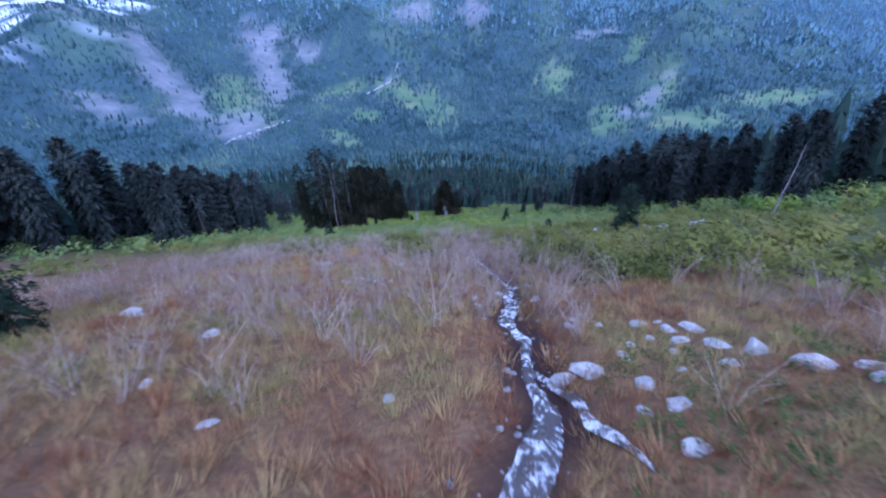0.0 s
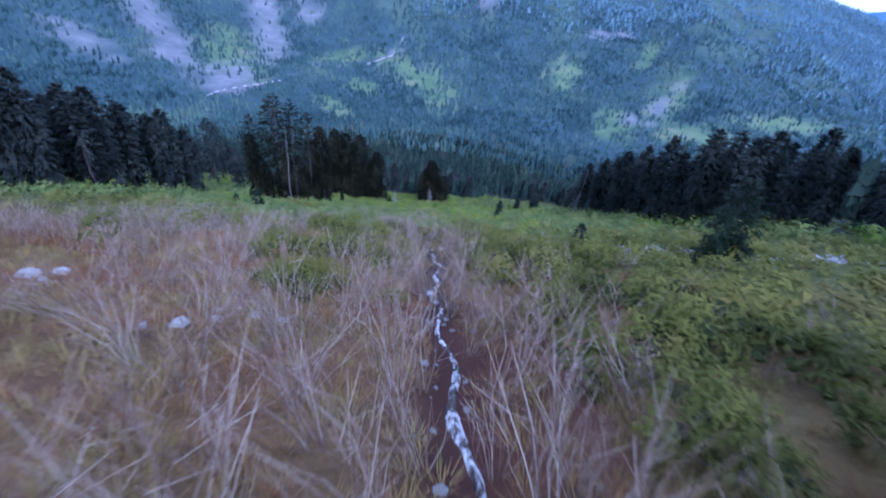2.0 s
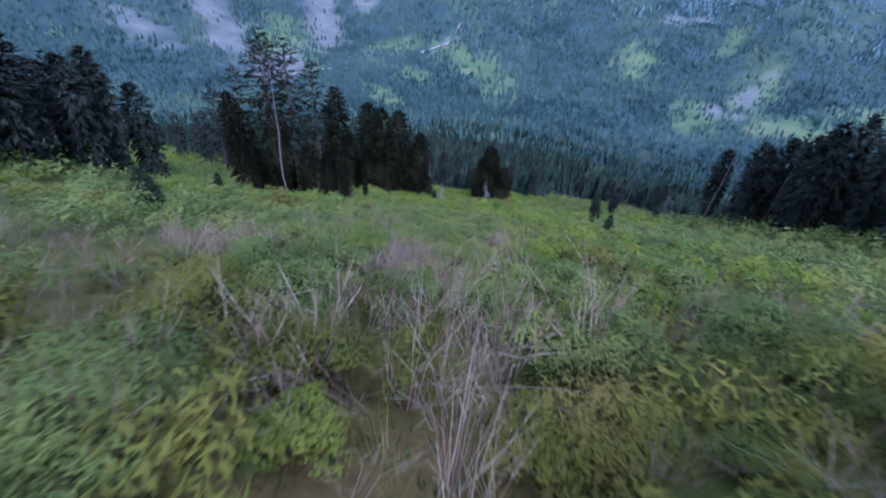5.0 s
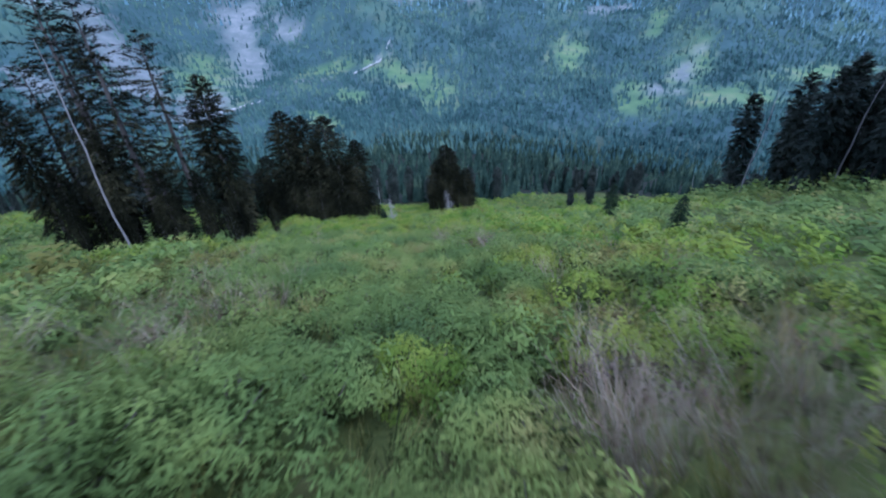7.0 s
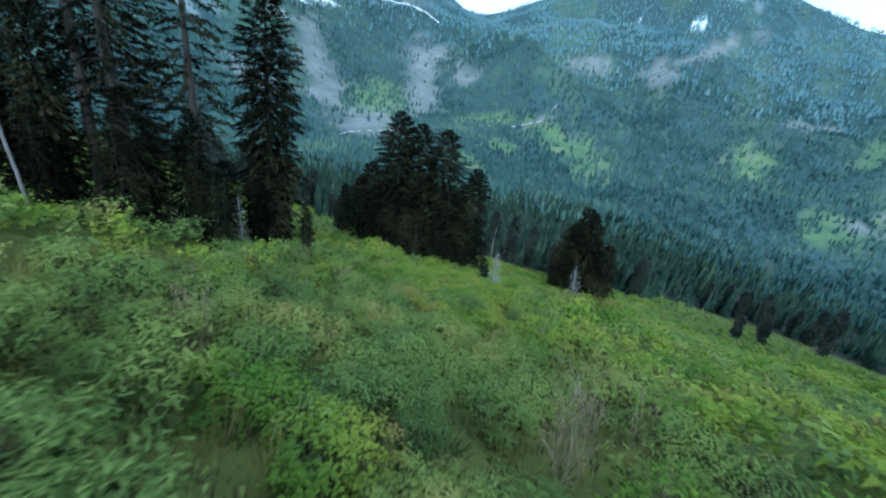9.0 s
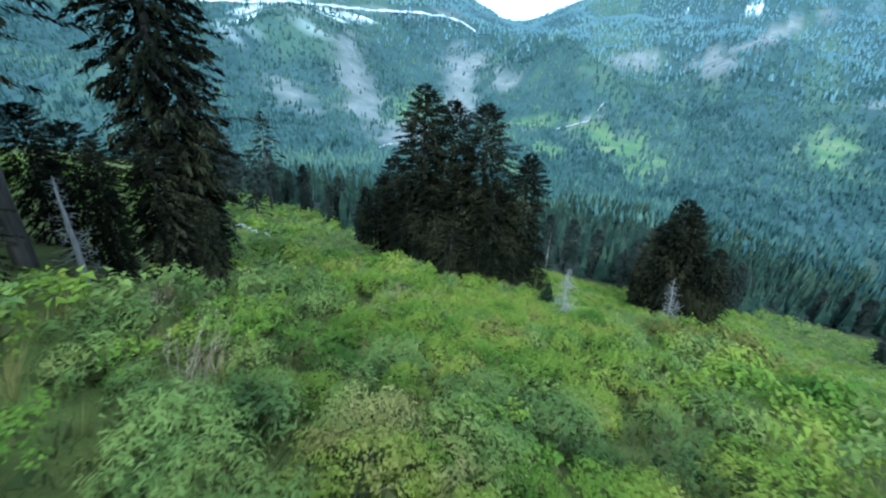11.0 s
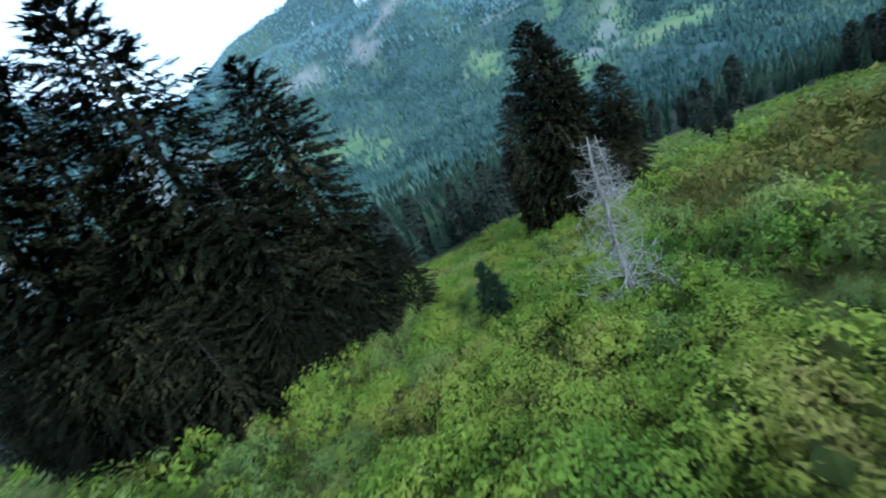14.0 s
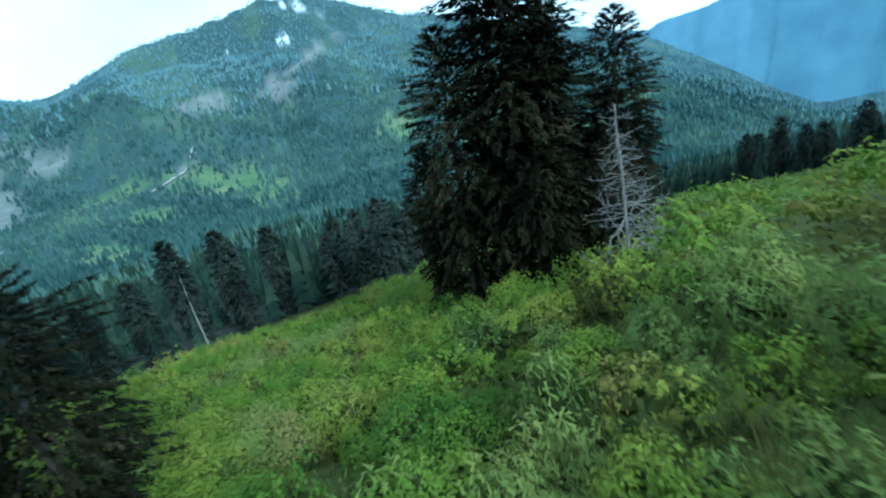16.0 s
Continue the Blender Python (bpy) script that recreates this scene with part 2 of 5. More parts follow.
M_RUST = leaf_material("rusty_leaves", [(0.0, (0.1, 0.1, 0.026)), (0.5, (0.15, 0.145, 0.034)), (1.0, (0.19, 0.155, 0.042))], 0.4, 0.2, 0.6, 0.3)
# dark foliage colour that stands for shade inside and between the shrubs
M_HEART = leaf_material("shade_dark_foliage", [(0.0, (0.032, 0.04, 0.012)), (0.5, (0.05, 0.06, 0.016)), (1.0, (0.075, 0.07, 0.025))], 0.5, 0.5, 0.85, 0.0)
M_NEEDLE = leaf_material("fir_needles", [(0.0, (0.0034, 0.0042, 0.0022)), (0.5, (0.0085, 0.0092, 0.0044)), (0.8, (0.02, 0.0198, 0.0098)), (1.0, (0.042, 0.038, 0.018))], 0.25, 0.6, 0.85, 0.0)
# lighter copy of the needle colour, with haze on distant firs painted in
M_FARNEEDLE = leaf_material("haze_lightened_needles", [(0.0, (0.013, 0.0165, 0.0135)), (0.5, (0.025, 0.03, 0.024)), (1.0, (0.05, 0.055, 0.042))], 0.25, 0.5, 0.85, 0.0)
M_SAPLING = leaf_material("young_fir_needles", [(0.0, (0.008, 0.014, 0.008)), (1.0, (0.022, 0.034, 0.016))], 0.4, 0.5, 0.65, 0.1)
# valley and mountain conifers: distance haze painted in as bluer, lighter base colour
M_FARTREE = leaf_material("haze_blue_conifers", [(0.0, (0.03, 0.055, 0.054)), (0.4, (0.047, 0.083, 0.078)), (0.75, (0.07, 0.114, 0.1)), (1.0, (0.105, 0.152, 0.106))], 0.012, 0.6, 0.7, 0.0)
M_HILLWOOD = leaf_material("haze_blue_hill_conifers", [(0.0, (0.082, 0.132, 0.152)), (0.4, (0.112, 0.174, 0.2)), (0.75, (0.138, 0.206, 0.222)), (1.0, (0.162, 0.226, 0.206))], 0.007, 0.25, 0.75, 0.0)
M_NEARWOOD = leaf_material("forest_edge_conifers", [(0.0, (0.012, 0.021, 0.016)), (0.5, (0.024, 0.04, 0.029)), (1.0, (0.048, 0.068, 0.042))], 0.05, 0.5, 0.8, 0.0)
M_DRYGRASS = leaf_material("dry_grass", [(0.0, (0.15, 0.055, 0.024)), (0.28, (0.235, 0.12, 0.045)), (0.52, (0.335, 0.22, 0.082)), (0.75, (0.28, 0.23, 0.072)), (1.0, (0.16, 0.16, 0.035))], 0.35, 0.5, 0.7, 0.2)
M_HERB = leaf_material("low_herbs", [(0.0, (0.03, 0.065, 0.016)), (0.5, (0.06, 0.1, 0.022)), (1.0, (0.1, 0.13, 0.03))], 0.6, 0.4, 0.6, 0.2)
M_GRASS = leaf_material("meadow_grass", [(0.0, (0.09, 0.1, 0.02)), (0.5, (0.19, 0.18, 0.045)), (1.0, (0.34, 0.27, 0.1))], 0.3, 0.6, 0.7, 0.25)


def wood_material(name, dark, light, scale=9, rough=0.85):
    m, nt, b = mat_base(name)
    n = noise_of(nt, scale, 6, 0.65, "Object", (1, 1, 0.18))
    n2 = noise_of(nt, scale * 0.15, 3)
    c = mixc(nt, ramp(nt, [(0.3, dark), (0.7, light)], n), tuple(0.6 * v for v in dark), maths(nt, "MULTIPLY", n2, 0.5))
    nt.links.new(c, b.inputs["Base Color"])
    b.inputs["Roughness"].default_value = rough
    bump(nt, b, n, 0.6, 0.03)
    return m


M_BARK = wood_material("fir_bark", (0.025, 0.02, 0.016), (0.08, 0.066, 0.056))
M_DEAD = wood_material("weathered_deadwood", (0.14, 0.125, 0.115), (0.38, 0.35, 0.33), 14)
M_SNAG = wood_material("grey_snag_wood", (0.12, 0.105, 0.1), (0.3, 0.275, 0.26), 10)
M_TWIG, nt, b = mat_base("bare_twigs")
twig_col = ramp(nt, [(0.0, (0.105, 0.05, 0.034)), (0.35, (0.19, 0.118, 0.075)), (0.7, (0.31, 0.245, 0.165)), (1.0, (0.47, 0.405, 0.3))], nt.nodes.new("ShaderNodeNewGeometry").outputs["Random Per Island"])
nt.links.new(mixc(nt, twig_col, (0.12, 0.085, 0.055), maths(nt, "MULTIPLY", noise_of(nt, 5.0, 4), 0.5)), b.inputs["Base Color"])
b.inputs["Roughness"].default_value = 0.85
M_STEM = wood_material("shrub_stems", (0.09, 0.07, 0.05), (0.2, 0.165, 0.13), 8)


def rock_material(name, dark, light):
    m, nt, b = mat_base(name)
    n, n2 = noise_of(nt, 7, 8, 0.65), noise_of(nt, 1.6, 4)
    c = mixc(nt, ramp(nt, [(0.3, dark), (0.62, light)], n), (0.13, 0.125, 0.08), maths(nt, "MULTIPLY", maths(nt, "SUBTRACT", n2, 0.45, True), 2.2, True))
    nt.links.new(c, b.inputs["Base Color"])
    b.inputs["Roughness"].default_value = 0.8
    bump(nt, b, n, 0.7, 0.04)
    return m


M_ROCK = rock_material("granite", (0.17, 0.155, 0.13), (0.47, 0.44, 0.38))
M_COBBLE = rock_material("wet_cobble", (0.07, 0.064, 0.056), (0.24, 0.225, 0.2))

# falling water: broken white foam over clear dark water
M_WATER, nt, b = mat_base("white_water")
n = noise_of(nt, 7.5, 8, 0.72, "Object", (1.0, 0.3, 1.0))
n3 = noise_of(nt, 1.3, 3)
foam = maths(nt, "SUBTRACT", maths(nt, "ADD", maths(nt, "MULTIPLY", n, 1.6), maths(nt, "MULTIPLY", n3, 0.8)), 1.14)
foam = maths(nt, "MULTIPLY", foam, 4.2, True)
nt.links.new(mixc(nt, (0.075, 0.058, 0.042), (0.84, 0.82, 0.76), foam), b.inputs["Base Color"])
nt.links.new(maths(nt, "ADD", maths(nt, "MULTIPLY", foam, 0.5), 0.08), b.inputs["Roughness"])
bump(nt, b, n, 0.8, 0.06)

# the hillside: soil and litter near by; forest floor, clearings, scree and snow across the valley
M_LAND, nt, b = mat_base("hillside")


def attr(name):
    a = nt.nodes.new("ShaderNodeAttribute")
    a.attribute_name = name
    return a.outputs["Fac"]


n_big, n_mid, n_fine = noise_of(nt, 0.11, 4), noise_of(nt, 0.9, 5, 0.6), noise_of(nt, 9, 6, 0.65)
soil = ramp(nt, [(0.25, (0.05, 0.028, 0.014)), (0.5, (0.145, 0.08, 0.034)), (0.7, (0.25, 0.155, 0.062))], maths(nt, "ADD", maths(nt, "MULTIPLY", n_fine, 0.6), maths(nt, "MULTIPLY", n_mid, 0.4)))
turf = ramp(nt, [(0.3, (0.045, 0.055, 0.012)), (0.55, (0.085, 0.1, 0.02)), (0.75, (0.16, 0.155, 0.045))], maths(nt, "ADD", maths(nt, "MULTIPLY", n_fine, 0.5), maths(nt, "MULTIPLY", n_mid, 0.5)))
col = mixc(nt, soil, turf, attr("turf"))
col = mixc(nt, col, (0.04, 0.02, 0.013), attr("wet"))
col = mixc(nt, col, (0.085, 0.036, 0.02), attr("muddy"))
# shade under the near forest, painted as a near-black floor colour
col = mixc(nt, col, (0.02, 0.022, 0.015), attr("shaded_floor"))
# wooded floor, blued and darkened to carry the far trees' haze and self-shading
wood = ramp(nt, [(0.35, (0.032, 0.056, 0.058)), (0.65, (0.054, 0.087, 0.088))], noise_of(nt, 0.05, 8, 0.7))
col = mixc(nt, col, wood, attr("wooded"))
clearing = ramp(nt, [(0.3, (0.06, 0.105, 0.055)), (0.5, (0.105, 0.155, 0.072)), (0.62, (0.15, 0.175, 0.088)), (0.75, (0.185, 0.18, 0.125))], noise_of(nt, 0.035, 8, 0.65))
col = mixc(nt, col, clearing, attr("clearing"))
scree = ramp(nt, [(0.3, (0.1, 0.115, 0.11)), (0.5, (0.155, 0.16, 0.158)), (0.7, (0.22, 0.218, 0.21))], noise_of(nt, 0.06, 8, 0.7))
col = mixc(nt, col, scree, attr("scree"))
col = mixc(nt, col, (0.85, 0.87, 0.9), attr("snow"))
nt.links.new(col, b.inputs["Base Color"])
b.inputs["Roughness"].default_value = 0.9
b.inputs["Specular IOR Level"].default_value = 0.15
bump(nt, b, n_fine, 0.8, 0.05)

# ---------------------------------------------------------------- the ground, one sheet to the horizon
def spread(lo, hi, fine, growth, far_lo, far_hi):
    a = list(np.arange(lo, hi + fine / 2, fine))
    s = fine
    while a[-1] < far_hi:
        s = min(s * growth, 55)
        a.append(a[-1] + s)
    s = fine
    while a[0] > far_lo:
        s = min(s * growth, 55)
        a.insert(0, a[0] - s)
    return np.array(a)


gx = np.concatenate([spread(-22, -3, 1.0, 1.055, -3200, -3)[:-1], np.arange(-3, 5.01, 0.45), spread(5.8, 20, 1.0, 1.055, 5.8, 4200)])
gy = spread(-6, 150, 1.0, 1.04, -700, 4300)
GX, GY = np.meshgrid(gx, gy)
gxf, gyf = GX.ravel(), GY.ravel()
gz = land(gxf, gyf)
nx, ny = len(gx), len(gy)
q = (np.arange(ny - 1)[:, None] * nx + np.arange(nx - 1)[None]).ravel()
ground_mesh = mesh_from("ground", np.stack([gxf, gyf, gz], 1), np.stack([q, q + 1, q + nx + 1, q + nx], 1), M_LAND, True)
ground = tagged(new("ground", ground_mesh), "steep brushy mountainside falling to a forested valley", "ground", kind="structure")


def bearing(x, y, z):
    dx, dy = x - CX, y - CY
    r = np.hypot(dx, dy)
    return np.degrees(np.arctan2(dx, dy)), np.degrees(np.arctan2(z - CZ, r)), r


# patches across the valley: bearing, height angle, half widths, slant
CLEARINGS = [(-1.9, -9.4, 4.6, 1.54, -0.27), (0.6, -11.3, 1.6, 1.8, -0.09), (-10.2, -10.6, 1.7, 0.8, -0.04), (-14.6, -13.5, 2.2, 0.74, -0.3), (-13.0, -7.7, 3.2, 0.56, 0.13), (-26.8, -7.4, 3.5, 1.89, 0.08),
             (-27.3, -7.9, 3.2, 1.71, -0.15), (17.7, -7.3, 1.8, 1.59, -0.0), (31.2, -8.5, 2.0, 2.45, -0.17), (36.7, -10.9, 3.9, 0.97, 0.09), (43.9, -8.4, 4.1, 0.62, 0.09), (26.5, -3.8, 0.8, 1.45, 0.0),
             (-14.9, -12.7, 2.1, 0.57, -0.36), (-9.9, -10.5, 1.7, 0.59, -0.08), (26.6, -11.3, 2.5, 1.25, -0.11)]
SCREES = [(-21.5, -3.7, 1.8, 3.47, 0.11), (-16.3, -3.1, 1.3, 1.23, -0.31), (-35.0, -1.8, 1.3, 2.8, -0.15), (-33.3, -6.1, 1.7, 2.24, -0.19), (-42.1, -4.9, 2.2, 1.02, -0.6), (-29.5, -9.6, 2.1, 1.33, -0.16),
             (10.1, 2.6, 3.4, 0.48, 0.51), (5.2, 0.2, 1.1, 0.85, 0.48), (-2.2, 0.1, 1.8, 0.46, 0.22), (30.9, -8.6, 0.7, 1.6, -0.28), (28.4, -10.6, 1.2, 0.5, 0.06),
             (5.9, -0.2, 1.6, 0.88, 0.1), (-1.6, -0.3, 1.9, 0.66, 0.18), (-28.0, -9.4, 2.2, 0.92, 0.08), (20.9, -2.9, 2.8, 0.25, -0.0)]
SNOWS = [(-47.3, 7.1, 5.1, 2.45, -0.26), (-52.4, 5.0, 1.4, 0.52, -0.17), (-45.6, 1.6, 0.7, 0.45, -0.2), (-45.4, -0.1, 0.45, 0.3, -0.3), (-44.0, 3.6, 2.0, 0.5, 0.1), (-49.0, -1.4, 0.4, 0.4, -0.2), (-41.1, -1.0, 0.45, 0.22, -0.2), (-47.6, 1.2, 0.4, 0.6, -0.2), (-43.4, 1.2, 0.3, 0.4, -0.3), (-38.6, 1.8, 0.35, 0.25, -0.1),
             (16.9, 4.9, 0.6, 0.2, -0.11), (4.8, 4.8, 2.4, 0.12, 0.06), (9.2, 8.3, 1.3, 0.28, -0.2), (11.2, 7.6, 0.8, 0.14, -0.5), (13.6, 2.5, 0.4, 0.15, 0.12), (-23.8, 2.8, 0.6, 0.25, -0.14), (-34.0, 3.0, 2.5, 0.2, -0.03)]
ROADS = [(-5.9, -6.5, 1.5, 0.19, 0.61), (-34.0, 3.7, 12.0, 0.2, -0.01), (-28.1, -10.9, 3.3, 0.17, 0.13), (-15.9, -8.4, 2.9, 0.19, 0.03)]


def patch(zones, az, el, edge=0.8, rough=1.1):
    t = np.zeros_like(az)
    wob = rough * (0.8 * fbm(az * 0.9, el * 1.2, 41) + 0.7 * fbm(az * 3.1, el * 3.3, 45))
    for a, e, ra, re, s in zones:
        ra, re = 1.15 * ra, 1.15 * re
        d = np.hypot((az - a) / ra, (el - e - s * (az - a)) / re)
        t = np.maximum(t, smooth(1.0 + edge / 2, 1.0 - edge / 2, d + wob))
    return t


def glades(az, el):
    """Open strips among the woods of the upper mountainside."""
    n = fbm(az * 0.33 + 0.5 * fbm(az * 0.4, el * 0.4, 47), el * 0.3 + 0.1 * az, 46)
    return smooth(0.07, 0.17, n) * smooth(-9.5, -5, el)


FOOT_X = [-200, -128, -95, -75, -55, -40, -28, -18, 0, 20, 30, 45, 60, 80, 110, 160]
FOOT_Y = [217, 190, 179, 172, 161, 154, 160, 171, 176, 178, 190, 203, 208, 204, 193, 186]


def forest_edge(x, y):
    """Above 0 where the closed forest stands."""
    w = 9 * fbm(x / 22, y / 22, 51)
    far = y + 0.6 * w - np.interp(x, FOOT_X, FOOT_Y)
    east = x - (46 + w + np.maximum(y - 104, 0) * 0.45)
    west = -x - (54 + w + np.maximum(y - 92, 0) * 2.2)
    return np.maximum(far, np.maximum(east, west))


g_az, g_el, g_r = bearing(gxf, gyf, gz)
g_far = smooth(240, 330, g_r) * (gyf > 0)
masks = {
    "wet": smooth(0.95, 0.35, np.abs(gxf - stream_x(gyf)) + 0.7 * fbm(gxf / 0.8, gyf / 0.8, 35)) * smooth(46, 38, gyf) * (gyf > -20),
    "muddy": 0.7 * smooth(1.15, 0.6, np.hypot((gxf - 3.7) / 1.5, (gyf - 22) / 5.5) + 0.8 * fbm(gxf / 0.9, gyf / 0.9, 36)),
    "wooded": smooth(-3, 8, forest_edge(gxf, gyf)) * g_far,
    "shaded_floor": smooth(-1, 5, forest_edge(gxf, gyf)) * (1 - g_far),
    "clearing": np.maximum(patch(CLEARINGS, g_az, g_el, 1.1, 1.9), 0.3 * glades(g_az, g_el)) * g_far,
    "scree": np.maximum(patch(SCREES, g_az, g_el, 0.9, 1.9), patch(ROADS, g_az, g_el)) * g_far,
    "snow": patch(SNOWS, g_az, g_el, 0.3, 2.6) * smooth(-0.1, 0.06, fbm(g_az * 1.1 + 0.7 * g_el, g_el * 2.2, 48)) * smooth(-0.1, 0.1, fbm(g_az * 3.5, g_el * 4.5, 50)) * g_far,
    "turf": np.clip(smooth(28, 60, gyf + 2.2 * np.maximum(gxf, 0) + 14 * fbm(gxf / 6, gyf / 6, 31)) * 0.9 + 0.2 * (fbm(gxf / 2.5, gyf / 2.5, 33) > 0.08), 0, 1),
}
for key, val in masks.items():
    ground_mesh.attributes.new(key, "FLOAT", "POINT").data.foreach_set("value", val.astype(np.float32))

# ---------------------------------------------------------------- conifers
def little_conifer(sides, tiers, seed, girth=0.15):
    """A plain far conifer: tiers of drooping pointed boughs."""
    r = np.random.default_rng(seed)
    V, F = [], []
    for k in range(tiers):
        z0, z1 = k / tiers * 0.9 + 0.04, min(1.0, (k + 1.7) / tiers)
        rad = girth * (1 - k / tiers) ** 0.75 + 0.01
        a = np.linspace(0, 2 * np.pi, sides, endpoint=False) + 1.7 * k
        rr = rad * np.where(np.arange(sides) % 2 == 0, 1.25, 0.6) * r.uniform(0.7, 1.2, sides) if sides > 5 else rad * r.uniform(0.7, 1.25, sides)
        b = len(V)
        V += [(math.cos(t) * q2, math.sin(t) * q2, z0 - 0.03 * (q2 > rad) + r.uniform(-0.015, 0.015)) for t, q2 in zip(a, rr)] + [(r.normal(0, 0.008), r.normal(0, 0.008), z1)]
        F += [(b + i, b + (i + 1) % sides, b + sides) for i in range(sides)]
    return np.array(V), np.array(F)


def crown_width(s):
    """Relative reach of the limbs at a share s of the crown's height: a column with a rounded top."""
    return np.minimum(1.0, 2.5 * (1 - s) ** 0.62) * np.interp(s, [0, 0.1, 0.3], [0.72, 0.9, 1.0])


def inner_boughs(h, rad, start, seed, fine):
    """The closed inside of a dense crown: rows of hanging sprays lapped like shingles round the trunk."""
    r = np.random.default_rng(seed)
    rows, ring = max(8, int(h * (2.4 if fine else 1.1))), 52 if fine else 18
    s = np.repeat(np.arange(rows) / rows, ring)
    n = len(s)
    a = r.uniform(0, 2 * np.pi, n)
    w = 0.58 * rad * crown_width(s) * r.uniform(0.75, 1.15, n) + 0.03
    z = np.maximum(h * (start + (0.97 - start) * s), 0.3) + r.normal(0, 0.15, n)
    out = np.stack([np.cos(a), np.sin(a), np.zeros(n)], 1)
    tip = r.uniform(-1.1, 0.1, n)
    along = unit(out + np.stack([np.zeros(n), np.zeros(n), tip], 1) + r.normal(0, 0.2, (n, 3)))
    across = unit(np.stack([-np.sin(a), np.cos(a), r.normal(0, 0.25, n)], 1))
    across = unit(across - along * (across * along).sum(1, keepdims=True))
    ln = (0.46 if fine else 1.1) * r.uniform(0.7, 1.3, n) * (0.45 + 0.55 * crown_width(s))
    return slivers(out * w[:, None] + np.stack([np.zeros(n), np.zeros(n), z], 1), along, across, ln, ln * (0.55 if fine else 0.6))


def conifer(h, rad, start, seed, density=1.0, ragged=0.25, card=1.0, whorl=0.0, core=False):
    """Trunk, limb and crown arrays of a fir or hemlock: drooping limbs set with flat sprays of needles."""
    r = np.random.default_rng(seed)
    zz = np.linspace(0, h, 9)
    bend = np.cumsum(r.normal(0, 0.012 * h / 9, (9, 2)), axis=0)
    spine = np.c_[bend[:, 0], bend[:, 1], zz]
    trunk = tubes([spine], [0.017 * h * (1 - zz / h) ** 0.8 + 0.012], 8)
    nb = int(h * (17 if core else 13) * density / card**0.5)
    s = np.sort(r.random(nb) ** (0.7 if core else 0.85))
    if whorl:
        s = np.clip(np.round(s * h / whorl) * whorl / h + r.normal(0, 0.006, nb), 0.01, 0.99)
    z = h * (start + (1 - start) * s)
    L = rad * (crown_width(s) if core else np.minimum(1, 1.75 * (1 - s) ** 0.62)) * (1 - ragged + ragged * 2 * r.random(nb))
    keep = r.random(nb) > 0.06
    z, L, s = z[keep], L[keep], s[keep]
    nb = len(z)
    az = np.arange(nb) * 2.399 + r.normal(0, 0.5, nb)
    drop = np.radians(np.interp(s, [0, 0.6, 1], [-10, 2, 34] if whorl else [-26, -12, 38])) + r.normal(0, 0.12, nb)
    d = np.stack([np.cos(az) * np.cos(drop), np.sin(az) * np.cos(drop), np.sin(drop)], 1)
    root = np.stack([np.interp(z, zz, spine[:, 0]), np.interp(z, zz, spine[:, 1]), z], 1)
    k = ((12 if core and card < 2 else 6) + L * (15 if card < 2 else 11) / card**1.9).astype(int)
    own = np.repeat(np.arange(nb), k)
    n = len(own)
    u = (0.42 + 0.62 * r.random(n) ** 0.75) if core else (0.18 + 0.85 * r.random(n) ** 0.7)
    side = r.choice([-1, 1], n) * np.radians(15 + 50 * r.random(n))
    side = np.where(u > 0.95, side * 0.3, side)
    a2 = az[own] + side
    dr = drop[own] - 0.1 - 0.3 * u + r.normal(0, 0.22, n)
    along = np.stack([np.cos(a2) * np.cos(dr), np.sin(a2) * np.cos(dr), np.sin(dr)], 1)
    c = root[own] + d[own] * (L[own] * u)[:, None]
    c[:, 2] -= 0.10 * L[own] * u**2
    c += r.normal(0, 0.05, (n, 3))
    across = unit(np.cross(along, np.tile([0, 0, 1.0], (n, 1))) + r.normal(0, 0.28, (n, 3)))
    across = unit(across - along * (across * along).sum(1, keepdims=True))
    ln = card * (0.22 + 0.24 * r.random(n) if card < 2 else 0.28 + 0.3 * r.random(n)) * (0.6 + 0.4 * np.minimum(1, L[own] / 1.5))
    crown = slivers(c + along * ln[:, None] * 0.25, along, across, ln, ln * (0.34 if card < 2 else 0.44))
    if core:
        crown = join([crown, inner_boughs(h, rad, start, seed + 70, card < 2)])
    limb_i = np.nonzero(L > 0.7)[0][:: 3 if card < 2 else 6]
    paths = [[root[i], root[i] + d[i] * L[i] * 0.5 + [0, 0, -0.02 * L[i]], root[i] + d[i] * L[i] * 0.92 + [0, 0, -0.09 * L[i]]] for i in limb_i]
    limbs = tubes(paths, [[0.028 + 0.008 * L[i], 0.02, 0.006] for i in limb_i], 3)
    return trunk, limbs, crown


TREE_SHAPES = [
    ("tall", 20.0, 3.0, 0.22, 1, 0.85, 0.4), ("dense", 19.0, 2.7, 0.03, 2, 1.3, 0.15), ("narrow", 18.0, 2.2, 0.05, 3, 1.3, 0.17),
    ("broad", 15.0, 3.3, 0.03, 4, 1.35, 0.3), ("slim", 16.0, 1.9, 0.08, 5, 1.15, 0.22), ("sparse", 20.0, 2.6, 0.34, 6, 0.6, 0.55), ("open", 17.0, 2.3, 0.151, 7, 1.0, 0.45)]
TREES = {}
for key, h, rad, start, seed, dens, rag in TREE_SHAPES:
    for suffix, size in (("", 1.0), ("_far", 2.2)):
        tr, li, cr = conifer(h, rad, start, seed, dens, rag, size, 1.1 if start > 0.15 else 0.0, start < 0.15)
        TREES[key + suffix] = (h, mesh_from("trunk", *tr, M_BARK, True), mesh_from("branchwork", *li, M_BARK), mesh_from("crown", *cr, M_FARNEEDLE if suffix else M_NEEDLE))


